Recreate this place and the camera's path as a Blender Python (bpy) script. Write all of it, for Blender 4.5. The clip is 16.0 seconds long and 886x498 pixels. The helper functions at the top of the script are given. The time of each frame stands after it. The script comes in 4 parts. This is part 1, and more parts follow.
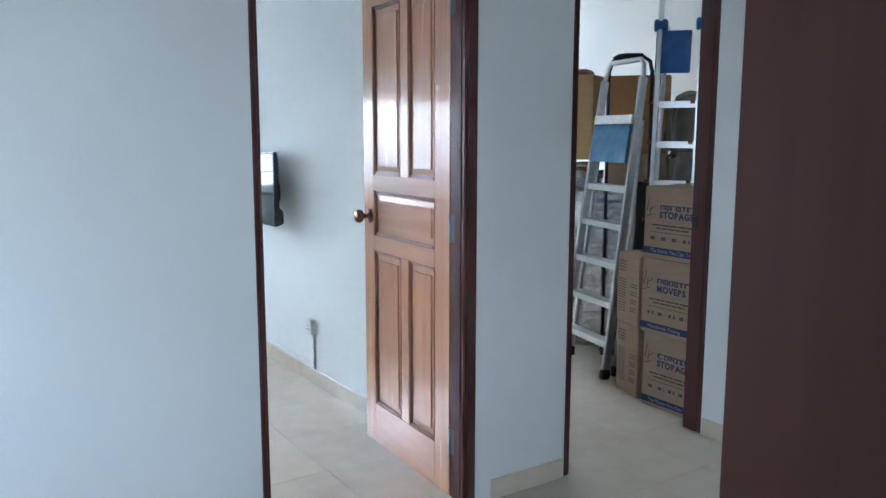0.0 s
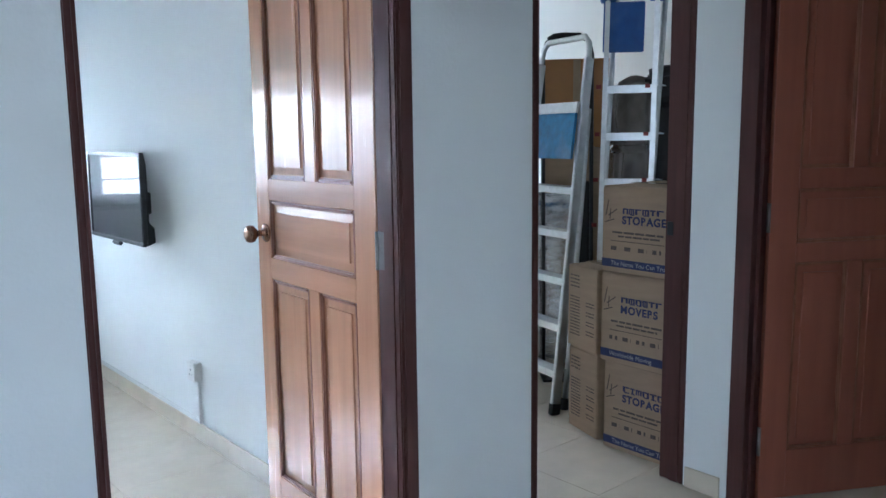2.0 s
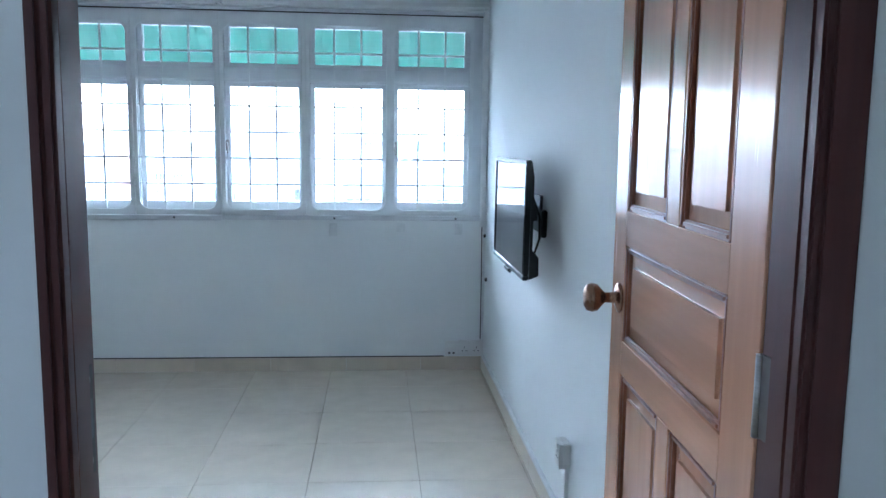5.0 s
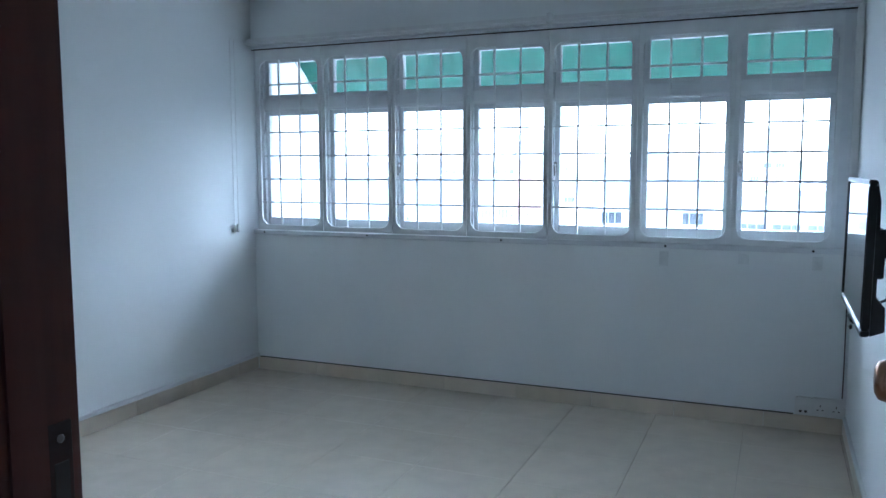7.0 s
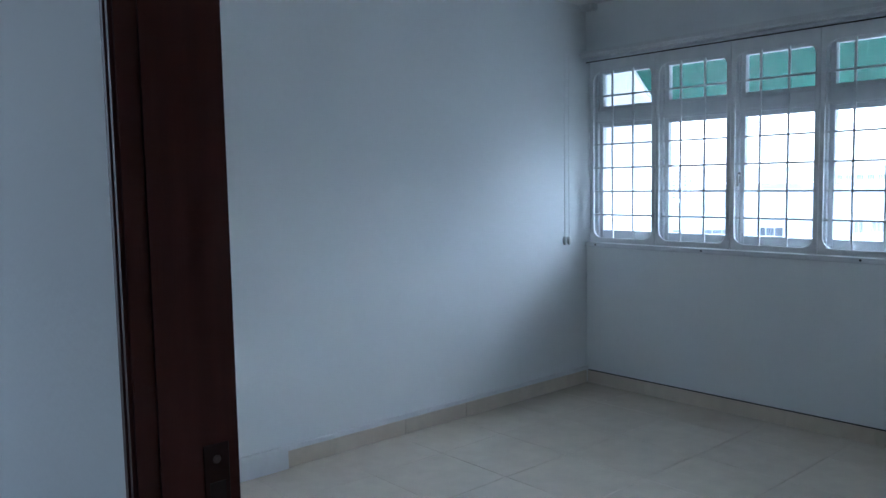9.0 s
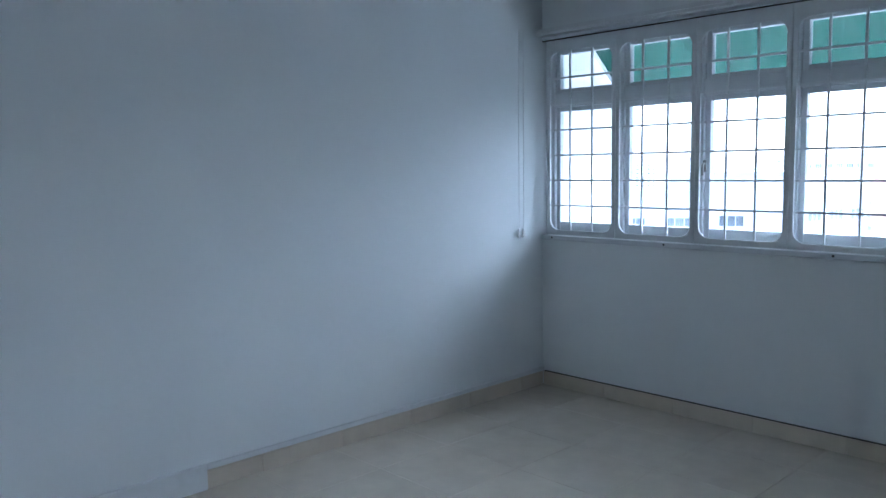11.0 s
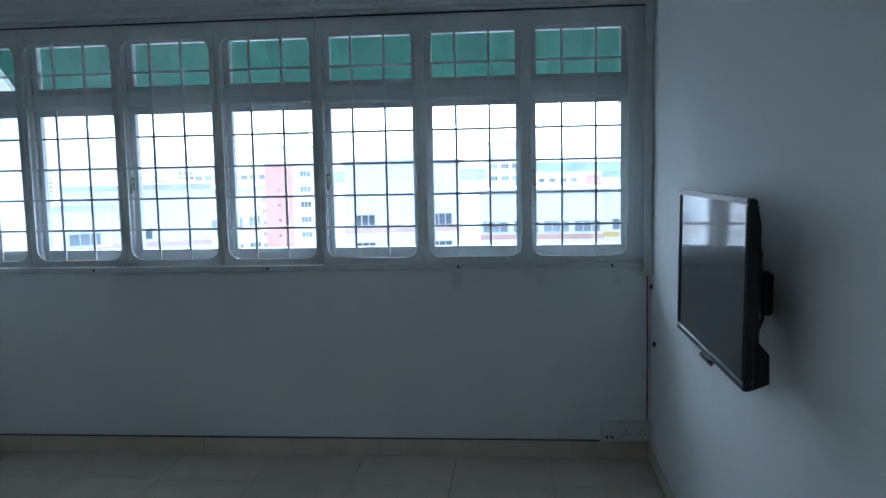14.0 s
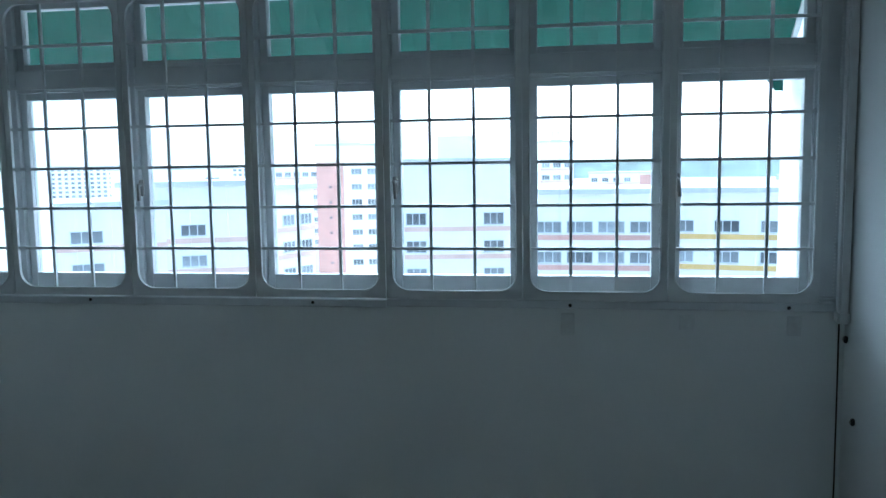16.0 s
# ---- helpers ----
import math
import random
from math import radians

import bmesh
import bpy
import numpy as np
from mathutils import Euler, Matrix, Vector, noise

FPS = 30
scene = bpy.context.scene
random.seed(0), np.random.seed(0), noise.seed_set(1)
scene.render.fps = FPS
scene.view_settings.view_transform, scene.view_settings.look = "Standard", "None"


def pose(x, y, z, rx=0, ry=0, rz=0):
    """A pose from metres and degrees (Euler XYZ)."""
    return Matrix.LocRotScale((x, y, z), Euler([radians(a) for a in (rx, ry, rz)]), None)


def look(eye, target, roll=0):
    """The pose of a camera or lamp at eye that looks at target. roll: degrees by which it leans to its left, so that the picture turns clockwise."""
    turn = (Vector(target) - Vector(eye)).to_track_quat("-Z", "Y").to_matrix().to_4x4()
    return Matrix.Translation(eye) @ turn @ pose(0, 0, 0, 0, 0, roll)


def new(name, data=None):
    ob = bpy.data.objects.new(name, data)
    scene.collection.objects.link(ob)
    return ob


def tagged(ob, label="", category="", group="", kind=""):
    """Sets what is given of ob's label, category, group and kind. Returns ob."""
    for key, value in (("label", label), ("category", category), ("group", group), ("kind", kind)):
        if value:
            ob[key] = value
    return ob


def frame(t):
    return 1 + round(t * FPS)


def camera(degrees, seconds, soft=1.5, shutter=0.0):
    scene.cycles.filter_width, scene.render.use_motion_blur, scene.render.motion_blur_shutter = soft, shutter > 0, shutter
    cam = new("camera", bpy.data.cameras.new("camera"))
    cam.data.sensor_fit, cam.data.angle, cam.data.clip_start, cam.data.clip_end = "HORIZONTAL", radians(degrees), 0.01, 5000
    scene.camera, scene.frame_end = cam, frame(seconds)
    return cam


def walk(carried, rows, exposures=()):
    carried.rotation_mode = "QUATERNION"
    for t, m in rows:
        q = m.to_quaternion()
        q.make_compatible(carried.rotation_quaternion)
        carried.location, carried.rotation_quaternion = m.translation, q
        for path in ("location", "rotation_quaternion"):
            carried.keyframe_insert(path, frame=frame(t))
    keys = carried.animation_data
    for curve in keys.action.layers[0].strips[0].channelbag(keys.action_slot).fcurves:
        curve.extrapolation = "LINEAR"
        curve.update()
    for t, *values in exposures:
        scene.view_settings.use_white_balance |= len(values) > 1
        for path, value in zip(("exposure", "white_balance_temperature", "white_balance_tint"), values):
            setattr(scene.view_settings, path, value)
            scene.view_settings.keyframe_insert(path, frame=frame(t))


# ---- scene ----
cam = camera(58.2, 16.0)
PATH = [
    (0, (0.294, -0.007, 1.347), (1.397, 1.638, 1.065), 0.1),
    (0.5, (0.367, 0.189, 1.343), (1.522, 1.792, 1.029), -0.1),
    (1, (0.469, 0.343, 1.328), (1.749, 1.848, 1.017), -0.3),
    (1.5, (0.588, 0.485, 1.329), (1.883, 1.977, 1.021), 0.5),
    (2, (0.674, 0.671, 1.308), (1.974, 2.165, 1.03), -0.7),
    (2.5, (0.777, 0.814, 1.296), (2.049, 2.331, 1.006), -1.6),
    (3, (0.966, 0.916, 1.297), (2.035, 2.581, 1.001), 0.5),
    (3.2, (1.025, 0.966, 1.292), (2.001, 2.685, 0.988), 0.7),
    (5.3, (1.487, 1.532, 1.303), (1.522, 3.517, 1.058), 0.4),
    (5.5, (1.509, 1.57, 1.302), (1.453, 3.555, 1.067), 0.1),
    (6, (1.636, 1.652, 1.301), (1.25, 3.6, 1.069), 0.6),
    (6.5, (1.723, 1.735, 1.303), (1.083, 3.615, 1.073), 0.5),
    (7, (1.733, 1.806, 1.293), (0.961, 3.639, 1.088), -0.1),
    (7.5, (1.8, 1.829, 1.308), (0.727, 3.504, 1.11), -0.2),
    (8, (1.884, 1.846, 1.27), (0.669, 3.426, 1.101), 0.1),
    (8.5, (1.876, 1.911, 1.31), (0.503, 3.355, 1.141), -0.7),
    (8.7, (1.863, 1.944, 1.312), (0.377, 3.273, 1.152), -1.3),
    (10.8, (1.684, 2.288, 1.282), (0.177, 3.588, 1.078), -0.9),
    (11, (1.65, 2.318, 1.309), (0.215, 3.696, 1.103), -0.9),
    (11.5, (1.529, 2.249, 1.35), (0.344, 3.85, 1.17), -0.1),
    (12, (1.538, 2.266, 1.329), (0.565, 4.006, 1.166), -0.5),
    (12.5, (1.542, 2.239, 1.34), (0.771, 4.077, 1.175), -1.0),
    (13, (1.555, 2.21, 1.332), (0.921, 4.097, 1.135), -1.1),
    (13.5, (1.519, 2.271, 1.338), (1.099, 4.215, 1.128), -0.6),
    (14, (1.467, 2.415, 1.334), (1.286, 4.397, 1.132), -1.2),
    (14.5, (1.469, 2.613, 1.328), (1.353, 4.6, 1.129), -0.6),
    (15, (1.424, 2.832, 1.33), (1.293, 4.817, 1.124), -0.1),
    (15.5, (1.285, 3.066, 1.343), (1.125, 5.049, 1.145), -1.6),
    (16, (1.192, 3.347, 1.349), (0.888, 5.314, 1.145), -0.8),
]
EXPOSURES = [(0.0, 4.37, 5100, 6), (3.2, 4.45, 4870, 7), (5.3, 3.70, 4700, 6), (7.0, 3.24, 4700, 6), (8.5, 2.88, 4730, 7), (11.0, 2.88, 4720, 8), (12.5, 2.24, 4720, 6), (14.5, 2.15, 4820, 1), (16.0, 1.98, 4730, -3)]
walk(cam, [(t, look(eye, target, roll)) for t, eye, target, roll in PATH], EXPOSURES)

# ---------------------------------------------------------------- world and light
world = bpy.data.worlds.new("world")
scene.world = world
world.use_nodes = True
wn = world.node_tree
sky = wn.nodes.new("ShaderNodeTexSky")
sky.sky_type = 'NISHITA'
sky.sun_disc = False
sky.sun_elevation = radians(42)
sky.sun_rotation = radians(1)
sky.air_density = 1.0
sky.dust_density = 3.0
sky.ozone_density = 1.0
bg = wn.nodes["Background"]
bg.inputs["Strength"].default_value = 0.15
haze = wn.nodes.new("ShaderNodeHueSaturation")      # a white, overcast sky
haze.inputs["Saturation"].default_value = 0.45
wn.links.new(sky.outputs[0], haze.inputs["Color"])
wn.links.new(haze.outputs[0], bg.inputs["Color"])

sun = new("sun", bpy.data.lights.new("sun", 'SUN'))
sun.data.energy = 1.5
sun.data.angle = radians(100)
sun.data.color = (1.0, 0.99, 0.96)
sun.matrix_world = look((1, 28, 46), (0, 0, 0))


def window_lamp(name, m, w, h, watts, colour=(0.86, 0.93, 1.0)):
    ob = new(name, bpy.data.lights.new(name, 'AREA'))
    ob.data.shape, ob.data.size, ob.data.size_y = 'RECTANGLE', w, h
    ob.data.energy, ob.data.color = watts, colour
    ob.matrix_world = m
    return ob


# ---------------------------------------------------------------- materials
def material(name, colour, rough=0.5, metal=0.0, vary=0.08, scale=6.0, bump=0.0, bump_scale=200.0, coat=0.0,
             stain=0.0, stain_colour=None, stretch=(1, 1, 1), per_object=0.0, spec=0.5):
    mat = bpy.data.materials.new(name)
    mat.use_nodes = True
    nt = mat.node_tree
    n, ln = nt.nodes, nt.links
    b = n["Principled BSDF"]
    b.inputs["Roughness"].default_value = rough
    b.inputs["Metallic"].default_value = metal
    b.inputs["Coat Weight"].default_value = coat
    b.inputs["Coat Roughness"].default_value = 0.12
    b.inputs["Specular IOR Level"].default_value = spec
    tc = n.new("ShaderNodeTexCoord")
    mp = n.new("ShaderNodeMapping")
    mp.inputs["Scale"].default_value = stretch
    ln.new(tc.outputs["Object"], mp.inputs["Vector"])
    no = n.new("ShaderNodeTexNoise")
    no.inputs["Scale"].default_value = scale
    no.inputs["Detail"].default_value = 6.0
    ln.new(mp.outputs[0], no.inputs["Vector"])
    ramp = n.new("ShaderNodeMapRange")
    ramp.inputs["From Min"].default_value = 0.3
    ramp.inputs["From Max"].default_value = 0.7
    ramp.inputs["To Min"].default_value = 1.0 - vary
    ramp.inputs["To Max"].default_value = 1.0 + vary
    ln.new(no.outputs["Fac"], ramp.inputs["Value"])
    hsv = n.new("ShaderNodeHueSaturation")
    hsv.inputs["Color"].default_value = (*colour, 1)
    ln.new(ramp.outputs[0], hsv.inputs["Value"])
    out = hsv.outputs[0]
    if per_object:
        oi = n.new("ShaderNodeObjectInfo")
        mr = n.new("ShaderNodeMapRange")
        mr.inputs["To Min"].default_value = 1 - per_object
        mr.inputs["To Max"].default_value = 1 + per_object
        ln.new(oi.outputs["Random"], mr.inputs["Value"])
        h2 = n.new("ShaderNodeHueSaturation")
        ln.new(out, h2.inputs["Color"])
        ln.new(mr.outputs[0], h2.inputs["Value"])
        out = h2.outputs[0]
    if stain:
        n2 = n.new("ShaderNodeTexNoise")
        n2.inputs["Scale"].default_value = scale * 0.23
        n2.inputs["Detail"].default_value = 8.0
        ln.new(tc.outputs["Object"], n2.inputs["Vector"])
        r2 = n.new("ShaderNodeMapRange")
        r2.inputs["From Min"].default_value = 0.52
        r2.inputs["From Max"].default_value = 0.75
        r2.inputs["To Max"].default_value = stain
        ln.new(n2.outputs["Fac"], r2.inputs["Value"])
        mx = n.new("ShaderNodeMix")
        mx.data_type = 'RGBA'
        ln.new(r2.outputs[0], mx.inputs["Factor"])
        ln.new(out, mx.inputs[6])
        mx.inputs[7].default_value = (*(stain_colour or [c * 0.6 for c in colour]), 1)
        out = mx.outputs[2]
    ln.new(out, b.inputs["Base Color"])
    rr = n.new("ShaderNodeMapRange")
    rr.inputs["To Min"].default_value = max(0.02, rough * 0.85)
    rr.inputs["To Max"].default_value = min(1.0, rough * 1.15)
    ln.new(no.outputs["Fac"], rr.inputs["Value"])
    ln.new(rr.outputs[0], b.inputs["Roughness"])
    if bump:
        nb = n.new("ShaderNodeTexNoise")
        nb.inputs["Scale"].default_value = bump_scale
        nb.inputs["Detail"].default_value = 4.0
        ln.new(mp.outputs[0], nb.inputs["Vector"])
        bp = n.new("ShaderNodeBump")
        bp.inputs["Strength"].default_value = bump
        bp.inputs["Distance"].default_value = 0.004
        ln.new(nb.outputs["Fac"], bp.inputs["Height"])
        ln.new(bp.outputs[0], b.inputs["Normal"])
    return mat


def glass(name, tint=(0.96, 0.98, 1.0), rough=0.0):
    mat = bpy.data.materials.new(name)
    mat.use_nodes = True
    b = mat.node_tree.nodes["Principled BSDF"]
    b.inputs["Base Color"].default_value = (*tint, 1)
    b.inputs["Transmission Weight"].default_value = 1.0
    b.inputs["Roughness"].default_value = rough
    b.inputs["IOR"].default_value = 1.45
    return mat


M_WALL = material("wall_paint", (0.83, 0.85, 0.84), 0.75, vary=0.025, scale=1.4, bump=0.18, bump_scale=90, stain=0.10, stain_colour=(0.70, 0.71, 0.68))
M_CEIL = material("ceiling_paint", (0.78, 0.79, 0.78), 0.85, vary=0.02, scale=2.0, bump=0.2, bump_scale=120)
M_TILE = material("floor_tile", (0.66, 0.58, 0.46), 0.16, vary=0.05, scale=9.0, bump=0.03, bump_scale=60, per_object=0.012, stain=0.12, stain_colour=(0.58, 0.50, 0.39))
M_GROUT = material("grout", (0.53, 0.46, 0.365), 0.9, vary=0.15, scale=30)
M_SKIRT = material("skirting_tile", (0.66, 0.58, 0.46), 0.3, vary=0.05, scale=9.0, per_object=0.04)
M_WOOD = material("varnished_teak", (0.54, 0.275, 0.155), 0.26, vary=0.10, scale=4.0, coat=0.55, stretch=(7, 7, 0.5), per_object=0.04)
M_WOOD_H = material("varnished_teak_cross_grain", (0.54, 0.275, 0.155), 0.26, vary=0.10, scale=4.0, coat=0.55, stretch=(0.5, 7, 7), per_object=0.04)
M_WOOD_D = material("reddish_door_wood", (0.34, 0.115, 0.068), 0.36, vary=0.08, scale=4.0, coat=0.2, stretch=(7, 7, 0.5))
M_MOULD = material("dark_moulding", (0.30, 0.12, 0.065), 0.35, vary=0.2, scale=9.0, coat=0.3, stretch=(6, 6, 1))
M_FRAME = material("dark_frame_wood", (0.078, 0.027, 0.023), 0.42, vary=0.15, scale=6.0, bump=0.05, bump_scale=80, coat=0.05, stretch=(9, 9, 0.6), spec=0.4)
M_FRAME_R = material("red_brown_frame_wood", (0.095, 0.028, 0.017), 0.5, vary=0.15, scale=6.0, coat=0.05, stretch=(9, 9, 0.6), spec=0.3)
M_STEEL = material("brushed_steel", (0.36, 0.35, 0.33), 0.38, metal=1.0, vary=0.1, scale=40, stretch=(1, 1, 8))
M_HINGE = material("dull_hinge_steel", (0.17, 0.15, 0.145), 0.48, metal=1.0, vary=0.15, scale=40)
M_STRIKE = material("dark_bronze", (0.045, 0.032, 0.032), 0.45, metal=0.6, vary=0.15, scale=40)
M_SOCKET = material("aged_white_socket_plastic", (0.78, 0.78, 0.75), 0.4, vary=0.04, scale=20)
M_ALU = material("ladder_aluminium", (0.72, 0.74, 0.76), 0.34, metal=1.0, vary=0.08, scale=30, bump=0.05, bump_scale=150)
M_WHITE_METAL = material("white_painted_metal", (0.74, 0.76, 0.76), 0.42, vary=0.05, scale=15, bump=0.05, bump_scale=120)
M_WINFRAME = material("white_aluminium_frame", (0.70, 0.72, 0.73), 0.38, vary=0.05, scale=12)
M_PVC = material("white_pvc", (0.76, 0.77, 0.76), 0.42, vary=0.04, scale=15)
M_PLASTIC_W = material("white_plastic", (0.80, 0.80, 0.77), 0.35, vary=0.03, scale=20)
M_BLACK = material("black_plastic", (0.018, 0.018, 0.022), 0.35, vary=0.15, scale=30, bump=0.04, bump_scale=300)
M_SCREEN = material("dark_screen", (0.012, 0.013, 0.017), 0.06, vary=0.05, scale=5, coat=0.5)
M_CARD = material("brown_cardboard", (0.36, 0.255, 0.165), 0.85, vary=0.08, scale=8, bump=0.12, bump_scale=60, stretch=(1, 1, 6), stain=0.25)
M_CARD_T = material("tan_cardboard", (0.52, 0.34, 0.15), 0.85, vary=0.07, scale=8, bump=0.1, bump_scale=60, stretch=(1, 1, 6), stain=0.2)
M_CARD_O = material("orange_cardboard", (0.40, 0.20, 0.075), 0.85, vary=0.08, scale=8, bump=0.1, bump_scale=60, stain=0.2)
M_TAPE = material("packing_tape", (0.42, 0.31, 0.20), 0.12, vary=0.08, scale=40, bump=0.3, bump_scale=40)
M_INK = material("blue_ink", (0.035, 0.042, 0.115), 0.8, vary=0.2, scale=40)
M_INK_D = material("faded_black_ink", (0.10, 0.08, 0.065), 0.85, vary=0.25, scale=40)
M_WHITE_INK = material("white_ink", (0.36, 0.34, 0.34), 0.8, vary=0.05)
M_BLUE = material("blue_plastic", (0.012, 0.085, 0.33), 0.4, vary=0.12, scale=20, bump=0.06, bump_scale=150, stain=0.3, stain_colour=(0.2, 0.3, 0.5))
M_BLUE_L = material("worn_blue_tread", (0.03, 0.19, 0.42), 0.5, vary=0.2, scale=30, bump=0.15, bump_scale=180, stain=0.35, stain_colour=(0.3, 0.42, 0.55))
M_RED = material("red_plastic", (0.24, 0.04, 0.035), 0.5, vary=0.1)
M_FOIL = material("silver_foil_wrap", (0.80, 0.81, 0.84), 0.16, metal=0.8, vary=0.3, scale=14, bump=1.0, bump_scale=16, stretch=(1, 1, 2.2))
M_WRAP = material("cloudy_plastic_wrap", (0.22, 0.19, 0.165), 0.18, vary=0.4, scale=9, bump=0.8, bump_scale=18, stretch=(1, 1, 0.5), coat=0.6)
M_DARK = material("dark_fabric", (0.028, 0.026, 0.028), 0.7, vary=0.25, scale=14, bump=0.3, bump_scale=60)
M_PINK = material("dusty_pink_plastic", (0.42, 0.19, 0.16), 0.5, vary=0.1)
M_RUBBER = material("black_rubber", (0.02, 0.02, 0.02), 0.75, vary=0.2, scale=30)
M_GLASS = glass("window_glass")
M_PATCH = material("filler_patch", (0.75, 0.77, 0.76), 0.9, vary=0.08, scale=30, bump=0.3, bump_scale=80)
M_BLOCK = material("hdb_white_paint", (0.90, 0.865, 0.82), 0.85, vary=0.03, scale=0.25, stain=0.15, stain_colour=(0.74, 0.72, 0.69))
M_BAND = material("orange_band_paint", (0.74, 0.53, 0.45), 0.85, vary=0.08, scale=0.4)
M_BRICK = material("brick_red_paint", (0.62, 0.37, 0.31), 0.85, vary=0.1, scale=0.5)
M_YELLOW = material("ochre_paint", (0.70, 0.48, 0.18), 0.85, vary=0.08, scale=0.5)
# dark panes greyed: haze and sky reflection are put into the colour
M_FARGLASS = material("far_window_hazed", (0.24, 0.25, 0.26), 0.25, vary=0.3, scale=0.7, per_object=0.5)
M_ROOF = material("roof_concrete", (0.62, 0.62, 0.61), 0.9, vary=0.1, scale=0.3)
# ground paleness is invented, to throw light up onto the facades
M_GROUND = material("pale_bounce_ground", (0.44, 0.425, 0.385), 0.95, vary=0.2, scale=0.05)
# leaf green raised so the far trees carry haze in their colour
M_LEAF = material("hazed_tree_foliage", (0.09, 0.125, 0.065), 0.8, vary=0.4, scale=0.6)
M_BARK = material("tree_bark", (0.12, 0.085, 0.06), 0.9, vary=0.3, scale=3)
# woodland colour lightened: the distance haze is put into it
M_HILL = material("hazed_hill_woodland", (0.19, 0.23, 0.20), 0.95, vary=0.35, scale=0.02)

# green translucent awning sheet
M_AWN = material("green_awning_sheet", (0.026, 0.125, 0.088), 0.45, vary=0.08, scale=6)
_nt = M_AWN.node_tree
_tr = _nt.nodes.new("ShaderNodeBsdfTranslucent")
_tr.inputs["Color"].default_value = (0.026, 0.115, 0.083, 1)
_mx = _nt.nodes.new("ShaderNodeMixShader")
_mx.inputs[0].default_value = 0.3
_out = _nt.nodes["Material Output"]
_nt.links.new(_nt.nodes["Principled BSDF"].outputs[0], _mx.inputs[1])
_nt.links.new(_tr.outputs[0], _mx.inputs[2])
_nt.links.new(_mx.outputs[0], _out.inputs["Surface"])


# ---------------------------------------------------------------- building helpers
def box(bm, x0, x1, y0, y1, z0, z1):
    v = [bm.verts.new(p) for p in ((x0, y0, z0), (x1, y0, z0), (x1, y1, z0), (x0, y1, z0),
                                   (x0, y0, z1), (x1, y0, z1), (x1, y1, z1), (x0, y1, z1))]
    for f in ((0, 3, 2, 1), (4, 5, 6, 7), (0, 1, 5, 4), (1, 2, 6, 5), (2, 3, 7, 6), (3, 0, 4, 7)):
        bm.faces.new([v[i] for i in f])


def boxes(*dims, bevel=0.0, seg=2):
    bm = bmesh.new()
    for d in dims:
        box(bm, *d)
    if bevel:
        bmesh.ops.bevel(bm, geom=bm.edges[:], offset=bevel, segments=seg, affect='EDGES', clamp_overlap=True)
    return bm


def bar(bm, p0, p1, w, d, side=(1, 0, 0)):
    """A rectangular bar from p0 to p1: w along side, d across it."""
    p0, p1, s = Vector(p0), Vector(p1), Vector(side)
    a = (p1 - p0).normalized()
    s = (s - a * s.dot(a)).normalized()
    u = a.cross(s)
    v = []
    for p in (p0, p1):
        for i, j in ((-1, -1), (1, -1), (1, 1), (-1, 1)):
            v.append(bm.verts.new(p + s * (i * w / 2) + u * (j * d / 2)))
    for f in ((0, 3, 2, 1), (4, 5, 6, 7), (0, 1, 5, 4), (1, 2, 6, 5), (2, 3, 7, 6), (3, 0, 4, 7)):
        bm.faces.new([v[i] for i in f])


def tube(bm, points, r, n=10):
    """A round tube along a line of points, closed at both ends."""
    pts = [Vector(p) for p in points]
    rings = []
    for i, p in enumerate(pts):
        a = (pts[min(i + 1, len(pts) - 1)] - pts[max(i - 1, 0)]).normalized()
        s = a.orthogonal().normalized() if i == 0 else (rings[-1][1] - a * rings[-1][1].dot(a)).normalized()
        u = a.cross(s)
        rings.append(([bm.verts.new(p + (s * math.cos(k * 2 * math.pi / n) + u * math.sin(k * 2 * math.pi / n)) * r) for k in range(n)], s))
    for (ra, _), (rb, _) in zip(rings, rings[1:]):
        for k in range(n):
            f = bm.faces.new([ra[k], ra[(k + 1) % n], rb[(k + 1) % n], rb[k]])
            f.smooth = True
    bm.faces.new(rings[0][0][::-1])
    bm.faces.new(rings[-1][0])


def lathe(bm, profile, m, n=24):
    """Turns a profile of (radius, height) about the local z of m."""
    rings = []
    for r, h in profile:
        rings.append([bm.verts.new(m @ Vector((r * math.cos(k * 2 * math.pi / n), r * math.sin(k * 2 * math.pi / n), h))) for k in range(n)])
    for a, b in zip(rings, rings[1:]):
        for k in range(n):
            f = bm.faces.new([a[k], a[(k + 1) % n], b[(k + 1) % n], b[k]])
            f.smooth = True
    bm.faces.new(rings[0][::-1])
    bm.faces.new(rings[-1])


def link_mesh(name, bm, mat):
    bmesh.ops.recalc_face_normals(bm, faces=bm.faces[:])
    me = bpy.data.meshes.new(name)
    bm.to_mesh(me)
    bm.free()
    me.materials.append(mat)
    return new(name, me)


def part(name, bm, mat, parent, label=""):
    ob = link_mesh(name, bm, mat)
    ob.parent = parent
    return tagged(ob, label)


def thing(name, m, label, category, group="", kind=""):
    """An Empty at the base of a thing, under which its parts hang."""
    ob = new(name)
    ob.empty_display_size = 0.1
    ob.matrix_world = m
    return tagged(ob, label, category, group, kind)


def solid(name, bm, mat, label, category, kind="", group=""):
    return tagged(link_mesh(name, bm, mat), label, category, group, kind)


# ---------------------------------------------------------------- plan of the flat
XL, XR, YD, YD2, YW = -1.33, 2.07, 2.235, 2.335, 6.0     # bedroom walls; the door wall is 0.1 thick
ZC = 2.36                                                 # ceilings
XE = 3.213                                                 # end wall of the corridor
XS = 4.95                                                 # far wall of the storeroom
XW = -3.4                                                 # far wall of the living space
WX0, PITCH = -1.285, 0.4675                               # window: first mullion and spacing
